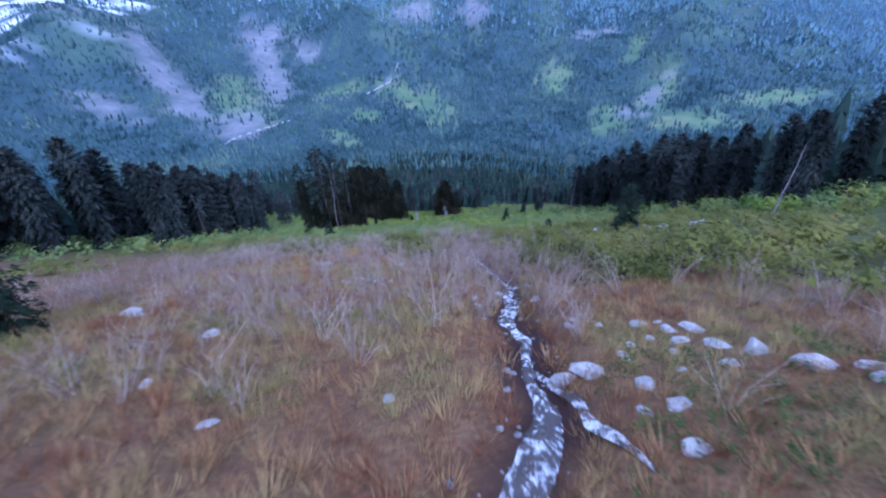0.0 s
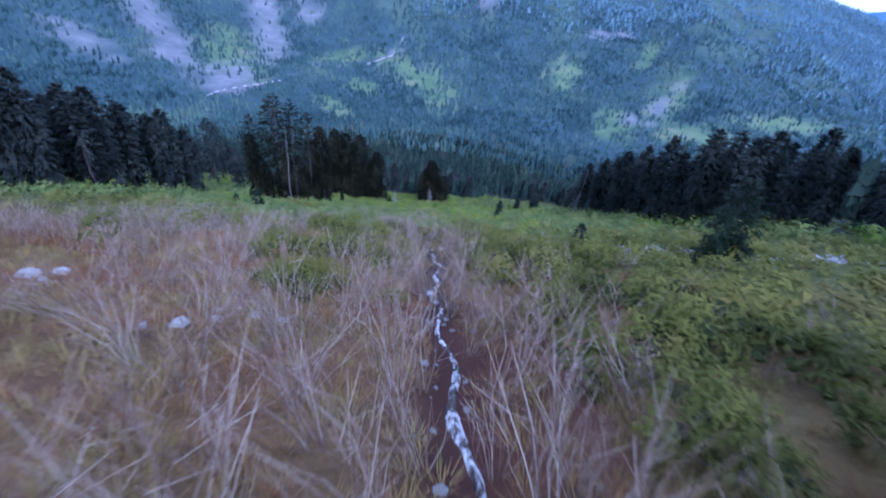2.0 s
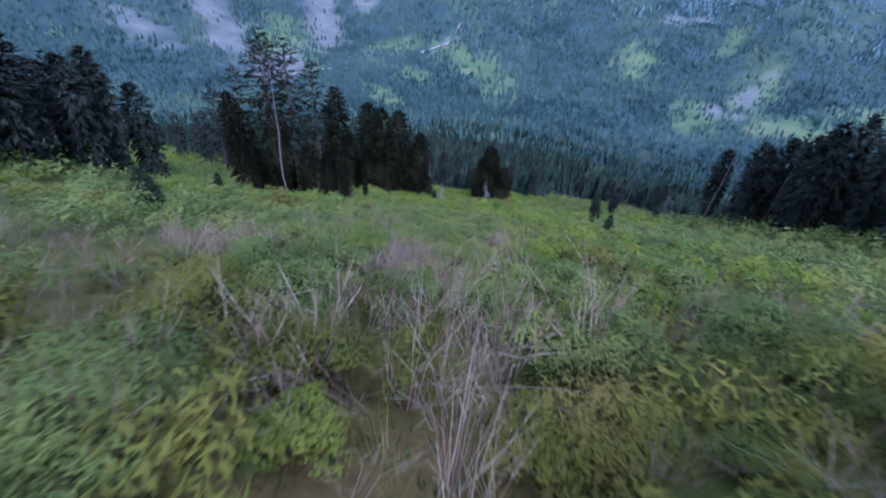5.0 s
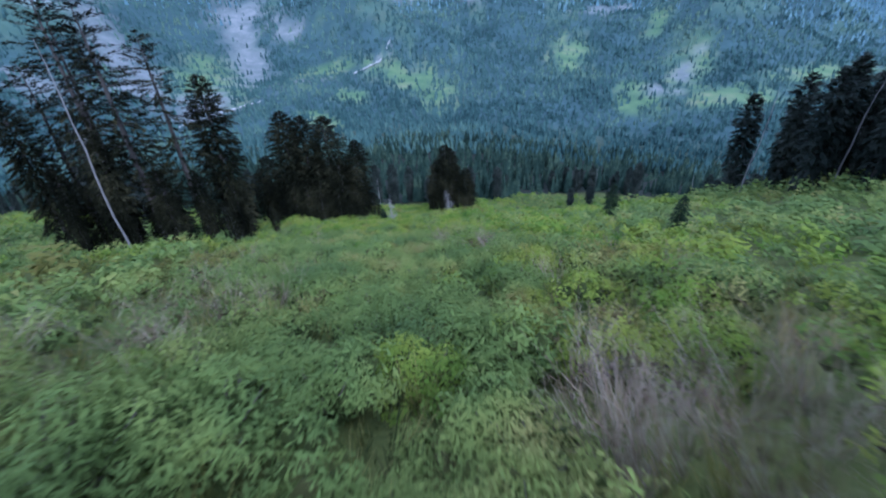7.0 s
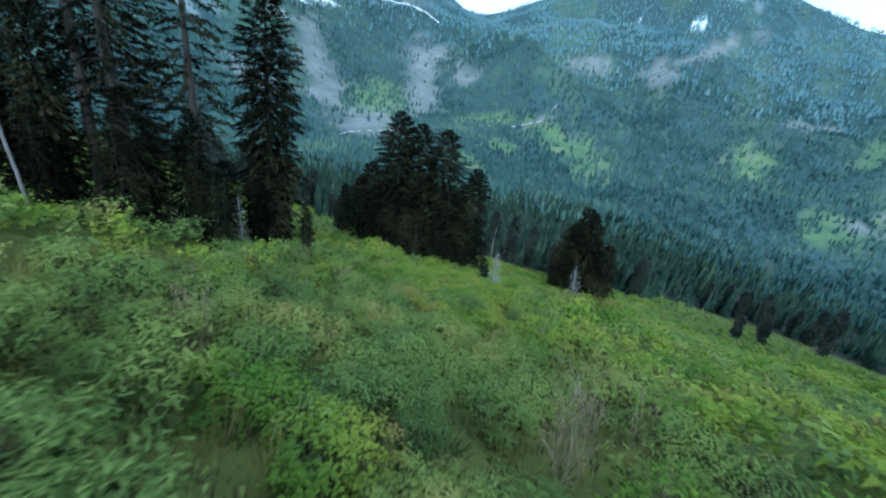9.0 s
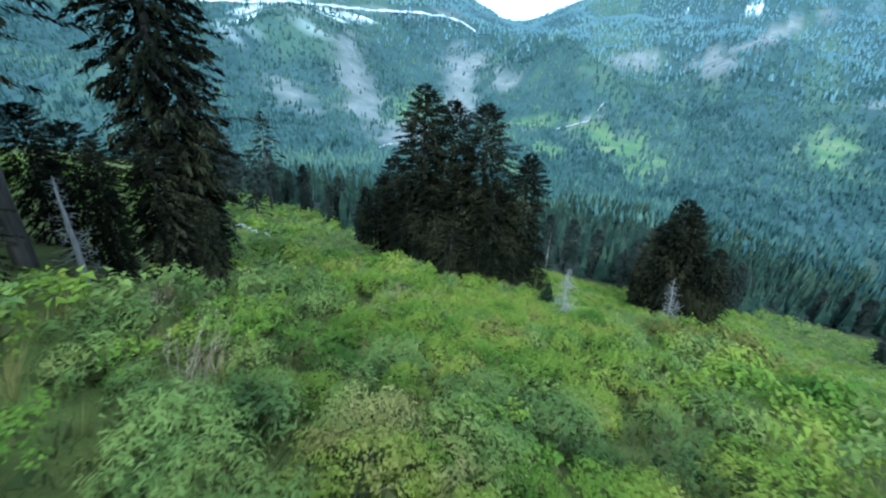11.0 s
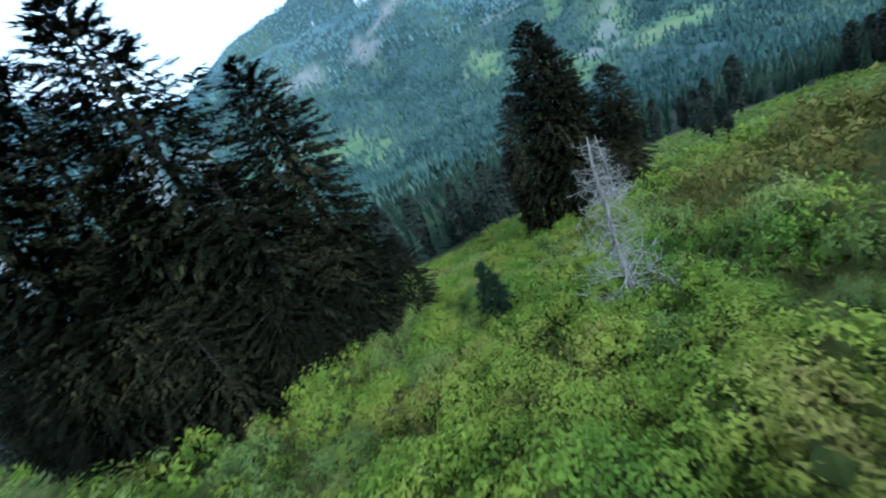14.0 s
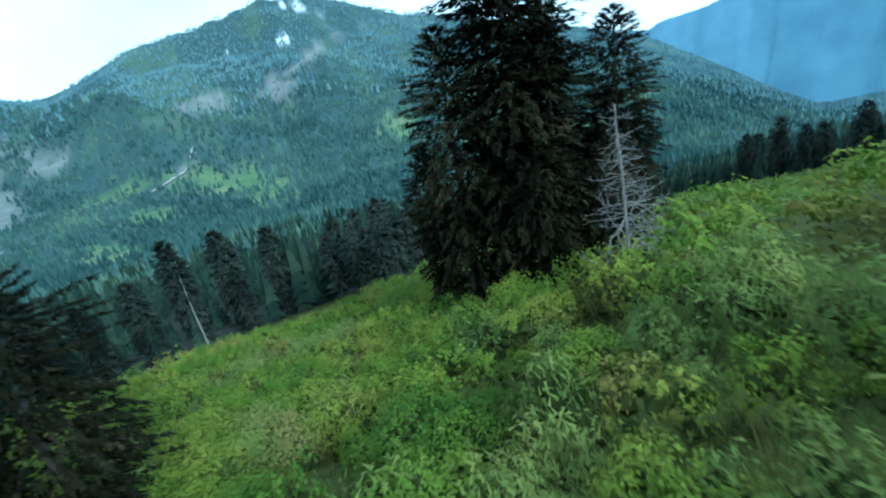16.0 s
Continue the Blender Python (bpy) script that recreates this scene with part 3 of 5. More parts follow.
def fir(key, x, y, height, label, group, lean=(0, 0), wide=1.0):
    h, tr, li, cr = TREES[key]
    k = height / h
    ob = new("conifer_tree")
    ob.matrix_basis = pose(x, y, on_land(x, y) - 0.15, lean[0], lean[1], rng.uniform(0, 360)) @ Matrix.Diagonal((k * wide, k * wide, k, 1))
    tagged(ob, label, "tree", group)
    part("trunk", tr, ob)
    tagged(part("branchwork", li, ob), kind="stuff")
    tagged(part("crown", cr, ob), kind="stuff")
    return ob


# the clump that the flight passes on its west side
L_TALL, L_DENSE = "tall dark fir with bare lower trunk", "dense dark green fir branched to the ground"
G_WEST = "firs of the western clump"
for key, x, y, h, lab in [("tall", -29.0, 102.0, 21.5, L_TALL), ("sparse", -27.0, 98.5, 21.5, L_TALL), ("tall", -24.0, 98.0, 20.5, L_TALL), ("sparse", -21.8, 100.8, 19.0, L_TALL),
                          ("narrow", -21.0, 106.0, 17.5, L_DENSE), ("slim", -21.0, 107.0, 7.0, L_DENSE), ("broad", -26.5, 104.0, 6.0, L_DENSE), ("slim", -24.5, 95.0, 10.5, L_DENSE),
                          ("narrow", -31.5, 97.0, 13.5, L_DENSE), ("sparse", -33.5, 103.0, 18.0, L_TALL), ("slim", -19.6, 102.4, 5.0, L_DENSE), ("slim", -28.6, 95.3, 8.0, L_DENSE), ("sparse", -23.5, 109.0, 15.0, L_TALL), ("slim", -27.0, 96.4, 7.0, L_DENSE), ("broad", -22.3, 97.2, 7.5, L_DENSE), ("slim", -20.4, 99.0, 7.5, L_DENSE), ("broad", -30.0, 99.0, 6.5, L_DENSE),
                          ("broad", -25.4, 100.6, 5.5, L_DENSE), ("slim", -23.8, 93.8, 5.0, L_DENSE), ("broad", -21.4, 95.6, 5.0, L_DENSE), ("slim", -27.4, 93.6, 5.5, L_DENSE), ("broad", -18.6, 98.4, 4.5, L_DENSE), ("broad", -22.6, 103.4, 5.5, L_DENSE), ("broad", -20.0, 104.4, 6.0, L_DENSE), ("broad", -24.6, 98.8, 5.0, L_DENSE), ("slim", -16.4, 103.4, 4.0, L_DENSE)]:
    fir(key, x, y, h, lab, G_WEST, wide=0.95)
# the clump of four and its companions
G_FOUR = "firs of the middle clump"
for key, x, y, h in [("narrow", -25.0, 137.6, 21.3), ("dense", -22.6, 139.9, 20.8), ("dense", -18.2, 138.4, 20.2), ("narrow", -13.6, 138.1, 16.0), ("slim", -20.2, 136.6, 13.5), ("broad", -24.0, 137.0, 12.0),
                     ("broad", -16.4, 136.6, 11.5), ("narrow", -16.0, 141.0, 12.0), ("broad", -20.0, 134.2, 7.0), ("broad", -24.5, 134.6, 8.0), ("broad", -17.0, 134.8, 6.5), ("broad", -14.0, 136.6, 7.5), ("broad", -11.6, 139.0, 5.6), ("broad", -22.3, 135.2, 9.0),
                     ("dense", -27.0, 137.2, 10.0), ("dense", -30.4, 141.0, 14.0), ("dense", -33.4, 143.0, 11.0), ("slim", -37.0, 144.8, 9.5), ("broad", -29.0, 139.5, 8.5), ("broad", -26.0, 135.2, 6.5), ("narrow", -24.6, 140.5, 13.0), ("broad", -20.6, 139.4, 12.0)]:
    fir(key, x, y, h, L_DENSE, G_FOUR, wide=1.14)
# the small clump lower down
G_LOW = "firs of the lower clump"
for key, x, y, h in [("dense", 2.2, 145.2, 14.9), ("narrow", 3.2, 146.2, 14.2), ("open", 1.2, 145.6, 13.0), ("dense", 0.2, 146.4, 11.5), ("slim", 4.2, 145.8, 11.0), ("dense", 5.9, 143.9, 10.0), ("broad", 6.6, 145.0, 7.5), ("broad", 2.0, 143.9, 6.5), ("open", 3.2, 144.4, 13.0), ("slim", -0.8, 147.6, 8.0), ("broad", 4.6, 143.4, 6.0)]:
    fir(key, x, y, h, L_DENSE, G_LOW, wide=1.05)
# eastern row
G_EAST = "firs of the eastern forest edge"
keys = ["narrow", "slim", "dense", "slim", "tall", "narrow"]
for i in range(46):
    y = 117 - 1.6 * i + rng.uniform(-1.5, 1.5)
    x = 37 + 5.0 * rng.random() + (4.5 * (i % 3)) + 0.02 * (110 - y) + (2 if y < 60 else 0)
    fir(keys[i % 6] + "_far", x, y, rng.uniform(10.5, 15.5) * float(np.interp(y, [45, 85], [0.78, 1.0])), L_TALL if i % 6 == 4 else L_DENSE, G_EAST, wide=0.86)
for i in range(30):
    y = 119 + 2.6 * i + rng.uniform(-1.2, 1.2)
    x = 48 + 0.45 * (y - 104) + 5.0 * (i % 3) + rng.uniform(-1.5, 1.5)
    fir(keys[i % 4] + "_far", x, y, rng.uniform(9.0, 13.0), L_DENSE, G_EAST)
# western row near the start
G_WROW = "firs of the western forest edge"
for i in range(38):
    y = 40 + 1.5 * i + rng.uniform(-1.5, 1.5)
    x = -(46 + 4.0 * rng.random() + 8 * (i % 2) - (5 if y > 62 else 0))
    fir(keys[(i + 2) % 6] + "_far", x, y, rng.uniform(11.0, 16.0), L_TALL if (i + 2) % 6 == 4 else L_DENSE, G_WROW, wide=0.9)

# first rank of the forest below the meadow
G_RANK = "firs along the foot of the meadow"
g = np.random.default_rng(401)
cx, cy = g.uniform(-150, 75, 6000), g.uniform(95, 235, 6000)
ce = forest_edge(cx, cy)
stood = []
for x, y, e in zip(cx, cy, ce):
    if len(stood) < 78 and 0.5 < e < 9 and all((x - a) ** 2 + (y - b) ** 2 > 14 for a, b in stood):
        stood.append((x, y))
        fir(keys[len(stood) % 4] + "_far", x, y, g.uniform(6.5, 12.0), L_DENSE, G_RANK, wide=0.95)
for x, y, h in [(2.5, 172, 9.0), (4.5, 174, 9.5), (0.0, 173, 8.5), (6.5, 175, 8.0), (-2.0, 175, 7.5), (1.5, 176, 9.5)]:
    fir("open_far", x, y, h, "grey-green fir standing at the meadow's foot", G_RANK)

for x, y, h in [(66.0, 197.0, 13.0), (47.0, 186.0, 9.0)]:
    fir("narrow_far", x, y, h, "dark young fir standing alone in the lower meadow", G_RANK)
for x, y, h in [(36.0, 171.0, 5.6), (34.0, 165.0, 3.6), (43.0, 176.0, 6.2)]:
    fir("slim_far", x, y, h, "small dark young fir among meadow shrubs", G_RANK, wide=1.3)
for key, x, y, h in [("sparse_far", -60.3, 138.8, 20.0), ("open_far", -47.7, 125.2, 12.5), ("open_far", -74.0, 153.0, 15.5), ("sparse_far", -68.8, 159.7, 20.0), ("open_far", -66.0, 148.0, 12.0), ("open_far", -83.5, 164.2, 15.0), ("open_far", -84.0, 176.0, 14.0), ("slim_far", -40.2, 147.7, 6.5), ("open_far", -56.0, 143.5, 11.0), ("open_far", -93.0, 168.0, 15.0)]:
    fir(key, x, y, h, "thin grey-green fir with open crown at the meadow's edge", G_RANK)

# saplings
SAP = []
for seed, h, rad in [(31, 3.2, 0.62), (32, 2.4, 0.6)]:
    tr, li, cr = conifer(h, rad, 0.06, seed, 3.2, 0.3, 0.5)
    SAP.append((h, mesh_from("trunk", *tr, M_BARK, True), mesh_from("crown", *cr, M_SAPLING)))
for i, x, y, h in [(0, -8.9, 129.8, 2.9), (0, 17.0, 101.2, 3.6), (1, -18.1, 64.8, 3.0), (0, 10.9, 39.4, 2.3), (1, 17.4, 36.8, 4.9), (0, 13.8, 84.5, 2.4), (1, -24.4, 72.7, 1.9), (0, -28.1, 86.3, 2.5),
                   (0, -24.6, 110.7, 4.0), (0, -30.0, 112.0, 3.2), (0, -34.5, 108.0, 4.5), (1, -13.0, 10.6, 3.5)]:
    h0, tr, cr = SAP[i]
    ob = new("fir_sapling")
    ob.matrix_basis = pose(x, y, on_land(x, y) - 0.05, 0, 0, rng.uniform(0, 360)) @ Matrix.Scale(h / h0, 4)
    tagged(ob, "small dark green fir sapling among shrubs", "tree", "fir saplings on the slope")
    part("trunk", tr, ob)
    part("crown", cr, ob)


# dead trees
def snag(name, x, y, h, reach, seed, label, n=46, lean=(0, 0), bare=0.1, fine=2, girth=0.1, mat=None):
    r = np.random.default_rng(seed)
    zz = np.linspace(0, h, 10)
    spine = np.c_[np.cumsum(r.normal(0, 0.02 * h / 4, 10)), np.cumsum(r.normal(0, 0.02 * h / 4, 10)), zz]
    spine[0, :2] = 0
    ob = thing(name, x, y, on_land(x, y) - 0.1, label, "dead tree", lean=lean)
    part("trunk", mesh_from("trunk", *tubes([spine], [girth * (1 - zz / h) ** 0.7 + 0.012], 8), mat or M_DEAD, True), ob)
    paths, radii = [], []
    for i in range(n):
        s = bare + (0.98 - bare) * r.random()
        root = np.array([np.interp(s * h, zz, spine[:, 0]), np.interp(s * h, zz, spine[:, 1]), s * h])
        a, up = r.uniform(0, 2 * np.pi), r.uniform(-0.35, 0.45)
        L = reach * (1.05 - 0.85 * s) * r.uniform(0.45, 1.1)
        pts = [root]
        for k in range(5):
            a += r.normal(0, 0.32)
            up += r.normal(-0.08 if k < 3 else 0.12, 0.25)
            pts.append(pts[-1] + L / 5 * np.array([math.cos(a) * math.cos(up), math.sin(a) * math.cos(up), math.sin(up)]))
        rad = 0.0045 + 0.0085 * L
        paths.append(pts)
        radii.append(np.linspace(rad, rad * 0.2, 6))
        for j in range(fine):
            k = r.integers(2, 5)
            b2, u2 = a + r.choice([-1, 1]) * r.uniform(0.5, 1.1), up + r.normal(0, 0.4)
            d = np.array([math.cos(b2) * math.cos(u2), math.sin(b2) * math.cos(u2), math.sin(u2)]) * L * 0.3
            paths.append([pts[k], pts[k] + d * 0.5 + r.normal(0, 0.02, 3), pts[k] + d])
            radii.append([rad * 0.45, rad * 0.3, rad * 0.1])
    tagged(part("branchwork", mesh_from("branchwork", *tubes(paths, radii, 4), mat or M_DEAD), ob), kind="stuff")
    return ob


snag("dead_tree", -6.8, 124.2, 4.7, 1.65, 61, "silver-grey dead conifer with twisted bare limbs", 185, (0, -1), 0.04, 5, 0.07)
snag("dead_tree", 2.5, 140.1, 5.8, 2.3, 62, "grey dead conifer standing before the firs", 130, (0, -3), 0.04, 4, 0.055)
snag("dead_tree", -23.6, 92.9, 15.5, 1.3, 64, "pale bare dead trunk beside tall firs", 26, (0, 1), 0.35, 2, 0.07, M_SNAG)
snag("dead_tree", -19.6, 101.2, 3.6, 1.0, 65, "pale dead young conifer at the clump's edge", 110, (0, 0), 0.05, 3)
snag("dead_tree", 40.0, 103.0, 14.0, 1.4, 66, "tall leaning grey dead trunk at the forest edge", 22, (0, 6), 0.3, 1, 0.07, M_SNAG)
snag("dead_tree", 36.0, 110.0, 12.5, 1.8, 67, "pale dead conifer at the forest edge", 46, (0, 3), 0.15, 2, 0.08, M_SNAG)
snag("dead_tree", 33.5, 39.5, 7.5, 1.0, 68, "pale leaning dead trunk at the forest edge", 44, (0, 6), 0.2, 2, 0.07, M_SNAG)

snag("dead_branch", 8.2, 18.6, 1.9, 0.7, 71, "broken white branch standing in the shrubs", 7, (0, -28), 0.3, 2, 0.025)
snag("dead_branch", 10.6, 19.4, 1.9, 0.6, 72, "broken pale branch lying over the shrubs", 6, (10, 55), 0.3, 2, 0.025)
snag("dead_branch", 2.1, 56.8, 1.3, 0.9, 73, "tangled white deadfall lying among green shrubs", 26, (15, 68), 0.1, 3, 0.03)

# ---------------------------------------------------------------- the forest beyond
def sow(n, rlo, rhi, azlo, azhi, power, seed):
    r = np.random.default_rng(seed)
    rad = (rlo**power + (rhi**power - rlo**power) * r.random(n)) ** (1 / power)
    a = np.radians(r.uniform(azlo, azhi, n))
    return CX + rad * np.sin(a), CY + rad * np.cos(a), r


def forest(name, n, rlo, rhi, power, sides, tiers, hlo, hhi, seed, label, girth=0.15, mat=M_FARTREE, az0=-78, az1=80, fade=(-2, -1, 9e3, 1e4)):
    pieces = []
    x, y, r = sow(n, rlo, rhi, az0, az1, power, seed)
    z = land(x, y)
    az, el, rad = bearing(x, y, z)
    gone = np.maximum(road_gap(az, el), np.maximum(np.maximum(0.85 * patch(CLEARINGS, az, el, 1.1, 1.9), 0.35 * glades(az, el)), patch(SCREES, az, el, 0.9, 1.9)), np.maximum(patch(SNOWS, az, el, 0.3, 2.6), patch(ROADS, az, el))) * smooth(240, 330, rad)
    ok = (forest_edge(x, y) > 2) & (r.random(n) > gone * 0.955) & (r.random(n) < np.interp(el, [-90, 3, 9], [1, 0.8, 0.12]))
    ok &= fbm(x / 30, y / 30, 77) > -0.28
    ok &= r.random(n) < smooth(fade[0], fade[1], rad) * smooth(fade[3], fade[2], rad)
    x, y, z = x[ok], y[ok], z[ok]
    h = r.uniform(hlo, hhi, len(x)) * (0.7 + 0.8 * (fbm(x / 25, y / 25, 78) + 0.5))
    which = r.integers(0, 5, len(x))
    for k in range(5):
        V, F = little_conifer(sides, tiers, seed * 10 + k, girth)
        s = which == k
        pieces.append(scatter(V, F, np.stack([x[s], y[s], z[s] - 0.5], 1), np.stack([h[s] * r.uniform(0.75, 1.25, s.sum()), h[s]], 1), r.uniform(0, 6.28, s.sum())))
    return tagged(new(name, mesh_from(name, *join(pieces), mat)), label, "forest", kind="stuff")


# blue ridges far beyond the valley's mouth, haze put into a glowing blue
M_FARRIDGE, nt, b = mat_base("glowing_haze_ridge")
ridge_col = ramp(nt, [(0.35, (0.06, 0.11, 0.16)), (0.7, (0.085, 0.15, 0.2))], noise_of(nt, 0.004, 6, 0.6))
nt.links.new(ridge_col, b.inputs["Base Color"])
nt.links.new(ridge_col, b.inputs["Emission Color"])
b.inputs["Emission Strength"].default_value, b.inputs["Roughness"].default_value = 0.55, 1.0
a = np.arange(30, 116, 0.5)
crest = np.interp(a, [30, 42, 47, 52, 57, 62, 70, 80, 95, 116], [-3, 0.0, -0.6, 0.2, 1.2, 2.6, 4.0, 5.0, 5.5, 5.0]) + 0.9 * fbm(a * 0.5, a * 0, 58)
V = []
for k, e in enumerate((-16 + 0 * a, (crest - 16) / 2, crest)):
    far = 3500 + 250 * k + 120 * fbm(a * 0.4, a * 0 + k, 59)
    V += list(zip(CX + far * np.sin(np.radians(a)), CY + far * np.cos(np.radians(a)), CZ + far * np.tan(np.radians(e))))
n = len(a)
q = np.arange(n - 1)
F = np.concatenate([np.stack([q, q + 1, q + n + 1, q + n], 1) + k * n for k in range(2)])
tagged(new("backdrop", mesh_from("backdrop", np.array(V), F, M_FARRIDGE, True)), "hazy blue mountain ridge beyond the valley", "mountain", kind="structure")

# pale tracks across the valley, given as bearing and height angle
TRACKS = [[(-53.0, 3.3), (-45.5, 3.6), (-40.6, 4.0), (-33.8, 3.6), (-27.7, 3.6), (-23.9, 3.4), (-21.6, 2.9), (-19.8, 1.9)], [(-31.9, -11.4), (-28.3, -10.8), (-21.3, -10.1)], [(-9.6, -8.2), (-6.1, -7.2), (-4.1, -4.3)]]


def road_gap(az, el):
    t = np.zeros_like(az)
    for line in TRACKS:
        a, e = [p[0] for p in line], [p[1] for p in line]
        t = np.maximum(t, (az > a[0]) & (az < a[-1]) & (np.abs(el - 0.25 - np.interp(az, a, e)) < 0.4))
    return t


def track(name, line, half, mat, label):
    """A narrow road laid on the hillside."""
    a = np.arange(line[0][0], line[-1][0], 0.3)
    e = np.interp(a, [p[0] for p in line], [p[1] for p in line]) + 0.25 * fbm(a * 0.6, a * 0, 49)
    far = np.arange(250, 1990, 4.0)
    V = []
    for s in (-half, half):
        for u, w in zip(np.radians(a), np.radians(e + s * (0.6 + 0.8 * np.abs(np.sin(a * 2.3))))):
            x, y = CX + far * math.sin(u), CY + far * math.cos(u)
            i = int(np.argmax(land(x, y) > CZ + far * math.tan(w)))
            V.append((x[i], y[i], float(land(x[i], y[i])) + 1.5))
    n = len(a)
    q = np.arange(n - 1)
    tagged(new(name, mesh_from(name, np.array(V), np.stack([q, q + 1, q + n + 1, q + n], 1), mat)), label, "road", kind="structure")


M_TRACK = rock_material("track_gravel", (0.2, 0.19, 0.18), (0.36, 0.34, 0.33))
M_SNOWTRACK = rock_material("old_snow", (0.3, 0.3, 0.31), (0.68, 0.68, 0.7))
track("snowy_track", TRACKS[0], 0.085, M_SNOWTRACK, "snow-covered track along the high mountainside")
track("valley_track", TRACKS[1], 0.04, M_TRACK, "pale gravel track across the wooded valley")
track("gully_track", TRACKS[2], 0.07, M_TRACK, "pale washed-out gully on the wooded mountainside")

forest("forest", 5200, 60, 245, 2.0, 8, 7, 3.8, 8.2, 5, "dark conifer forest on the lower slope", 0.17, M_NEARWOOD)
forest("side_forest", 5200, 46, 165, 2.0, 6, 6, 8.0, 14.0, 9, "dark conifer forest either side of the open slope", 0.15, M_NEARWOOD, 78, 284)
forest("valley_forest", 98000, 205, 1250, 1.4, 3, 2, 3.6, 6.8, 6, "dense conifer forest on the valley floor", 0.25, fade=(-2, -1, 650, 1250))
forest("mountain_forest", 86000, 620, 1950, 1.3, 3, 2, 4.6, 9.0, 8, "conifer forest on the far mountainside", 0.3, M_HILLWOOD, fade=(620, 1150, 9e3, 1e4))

# ---------------------------------------------------------------- shrubs, twigs and grass
def leafy(nleaf, h, r, leaf, seed, nstem=7, droop=0.35, lumps=8, blade=cards, slim=0.62):
    """Stems and leaves of a shrub: several rounded tufts of leaves carried on arching stems."""
    g = np.random.default_rng(seed)
    paths, radii, heads = [], [], []
    for i in range(lumps):
        a, out = 2.4 * i + g.uniform(-0.5, 0.5), r * math.sqrt((i + 0.3) / lumps) * 0.85
        hh = h * (1.0 - 0.55 * (out / r) ** 2) * g.uniform(0.75, 1.0)
        heads.append((out * math.cos(a), out * math.sin(a), hh * 0.74, (hh * 0.24 + 0.08 * r) * g.uniform(0.65, 1.3)))
        if i < nstem:
            e = np.array([out * math.cos(a), out * math.sin(a), hh * 0.95])
            p = np.array([e * [0.1, 0.1, 0], e * [0.4, 0.4, 0.45], e * [0.8, 0.8, 0.8], e])
            p[1:3] += g.normal(0, 0.04 * h, (2, 3))
            paths.append(p)
            radii.append([0.016 * h, 0.012 * h, 0.008 * h, 0.003 * h])
    H = np.array(heads)
    ball = np.array([[1, 0, 0], [0, 1, 0], [-1, 0, 0], [0, -1, 0], [0, 0, 1], [0, 0, -1]]) @ np.array(Matrix.Rotation(0.5, 3, "Z"))
    tri = np.array([[0, 1, 4], [1, 2, 4], [2, 3, 4], [3, 0, 4], [1, 0, 5], [2, 1, 5], [3, 2, 5], [0, 3, 5]])
    # tuft cores; their dark colour gives the shrub its inner shade
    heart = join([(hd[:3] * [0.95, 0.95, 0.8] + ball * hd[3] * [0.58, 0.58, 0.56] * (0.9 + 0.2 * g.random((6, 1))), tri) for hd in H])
    nsub = max(lumps * 3, nleaf // 9)
    lump = g.choice(lumps, nsub, p=H[:, 3] ** 2 / (H[:, 3] ** 2).sum())
    d = unit(g.normal(0, 1, (nsub, 3)) + [0, 0, 0.6])
    sprig = H[lump, :3] + d * H[lump, 3:] * np.array([1.15, 1.15, 1.0]) * g.uniform(0.84, 1.1, (nsub, 1))
    own = g.integers(0, nsub, nleaf)
    off = g.normal(0, 1, (nleaf, 3)) * (0.55 * leaf + 0.018)
    c = sprig[own] + off
    c[:, 2] = np.maximum(c[:, 2], 0.05)
    face = unit(d[own] + 0.45 * unit(off) + [0, 0, 0.3] + g.normal(0, 0.25, (nleaf, 3)))
    along = g.normal(0, 0.8, (nleaf, 3)) + [0, 0, -droop]
    along = unit(along - face * (along * face).sum(1, keepdims=True))
    across = np.cross(face, along)
    ln = leaf * g.uniform(0.7, 1.35, nleaf)
    return tubes(paths, radii, 3), blade(c, along, across, ln, ln * slim), heart


def twiggy(n, h, r, seed, thick=1.0):
    """A clump of thin leafless wands fanning from one stool, forking higher up, pressed downhill by snow."""
    g = np.random.default_rng(seed)
    paths, radii = [], []
    for i in range(n):
        a, out, hh = g.uniform(0, 6.28), r * g.uniform(0.1, 1.0), h * g.uniform(0.55, 1.1)
        b = np.array([math.cos(a), math.sin(a), 0])
        p = np.array([b * 0.12 * r, b * 0.42 * out + [0, 0, hh * 0.5], b * out + [0, 0.1 * hh, hh]])
        p[1:] += g.normal(0, 0.06 * h, (2, 3))
        paths.append(p)
        w = thick * g.uniform(0.004, 0.0085)
        radii.append([w, w * 0.75, w * 0.3])
        for j in range(3):
            u = g.uniform(0.0, 0.75)
            q0 = p[1] * (1 - u) + p[2] * u
            e = q0 + (p[2] - p[1]) * g.uniform(0.35, 0.8) + g.normal(0, 0.14, 3) * h
            paths.append([q0, e])
            radii.append([w * 0.55, w * 0.2])
    return tubes(paths, radii, 3)


def tuft(n, h, r, seed, width=0.012):
    """A grass tussock of thin bent blades."""
    g = np.random.default_rng(seed)
    a = g.uniform(0, 6.28, n)
    d = np.stack([np.cos(a), np.sin(a), np.zeros(n)], 1)
    foot = d * (r * 0.35 * g.random(n))[:, None]
    hh = (h * g.uniform(0.55, 1.1, n))[:, None]
    lean = (g.uniform(0.15, 0.8, n))[:, None]
    side = np.stack([-np.sin(a), np.cos(a), np.zeros(n)], 1) * width
    tip = foot + d * hh * lean + np.array([0, 0, 1]) * hh * (1 - 0.3 * lean)
    V = np.stack([foot - side, foot + side, tip], 1).reshape(-1, 3)
    return V, np.arange(3 * n).reshape(-1, 3)


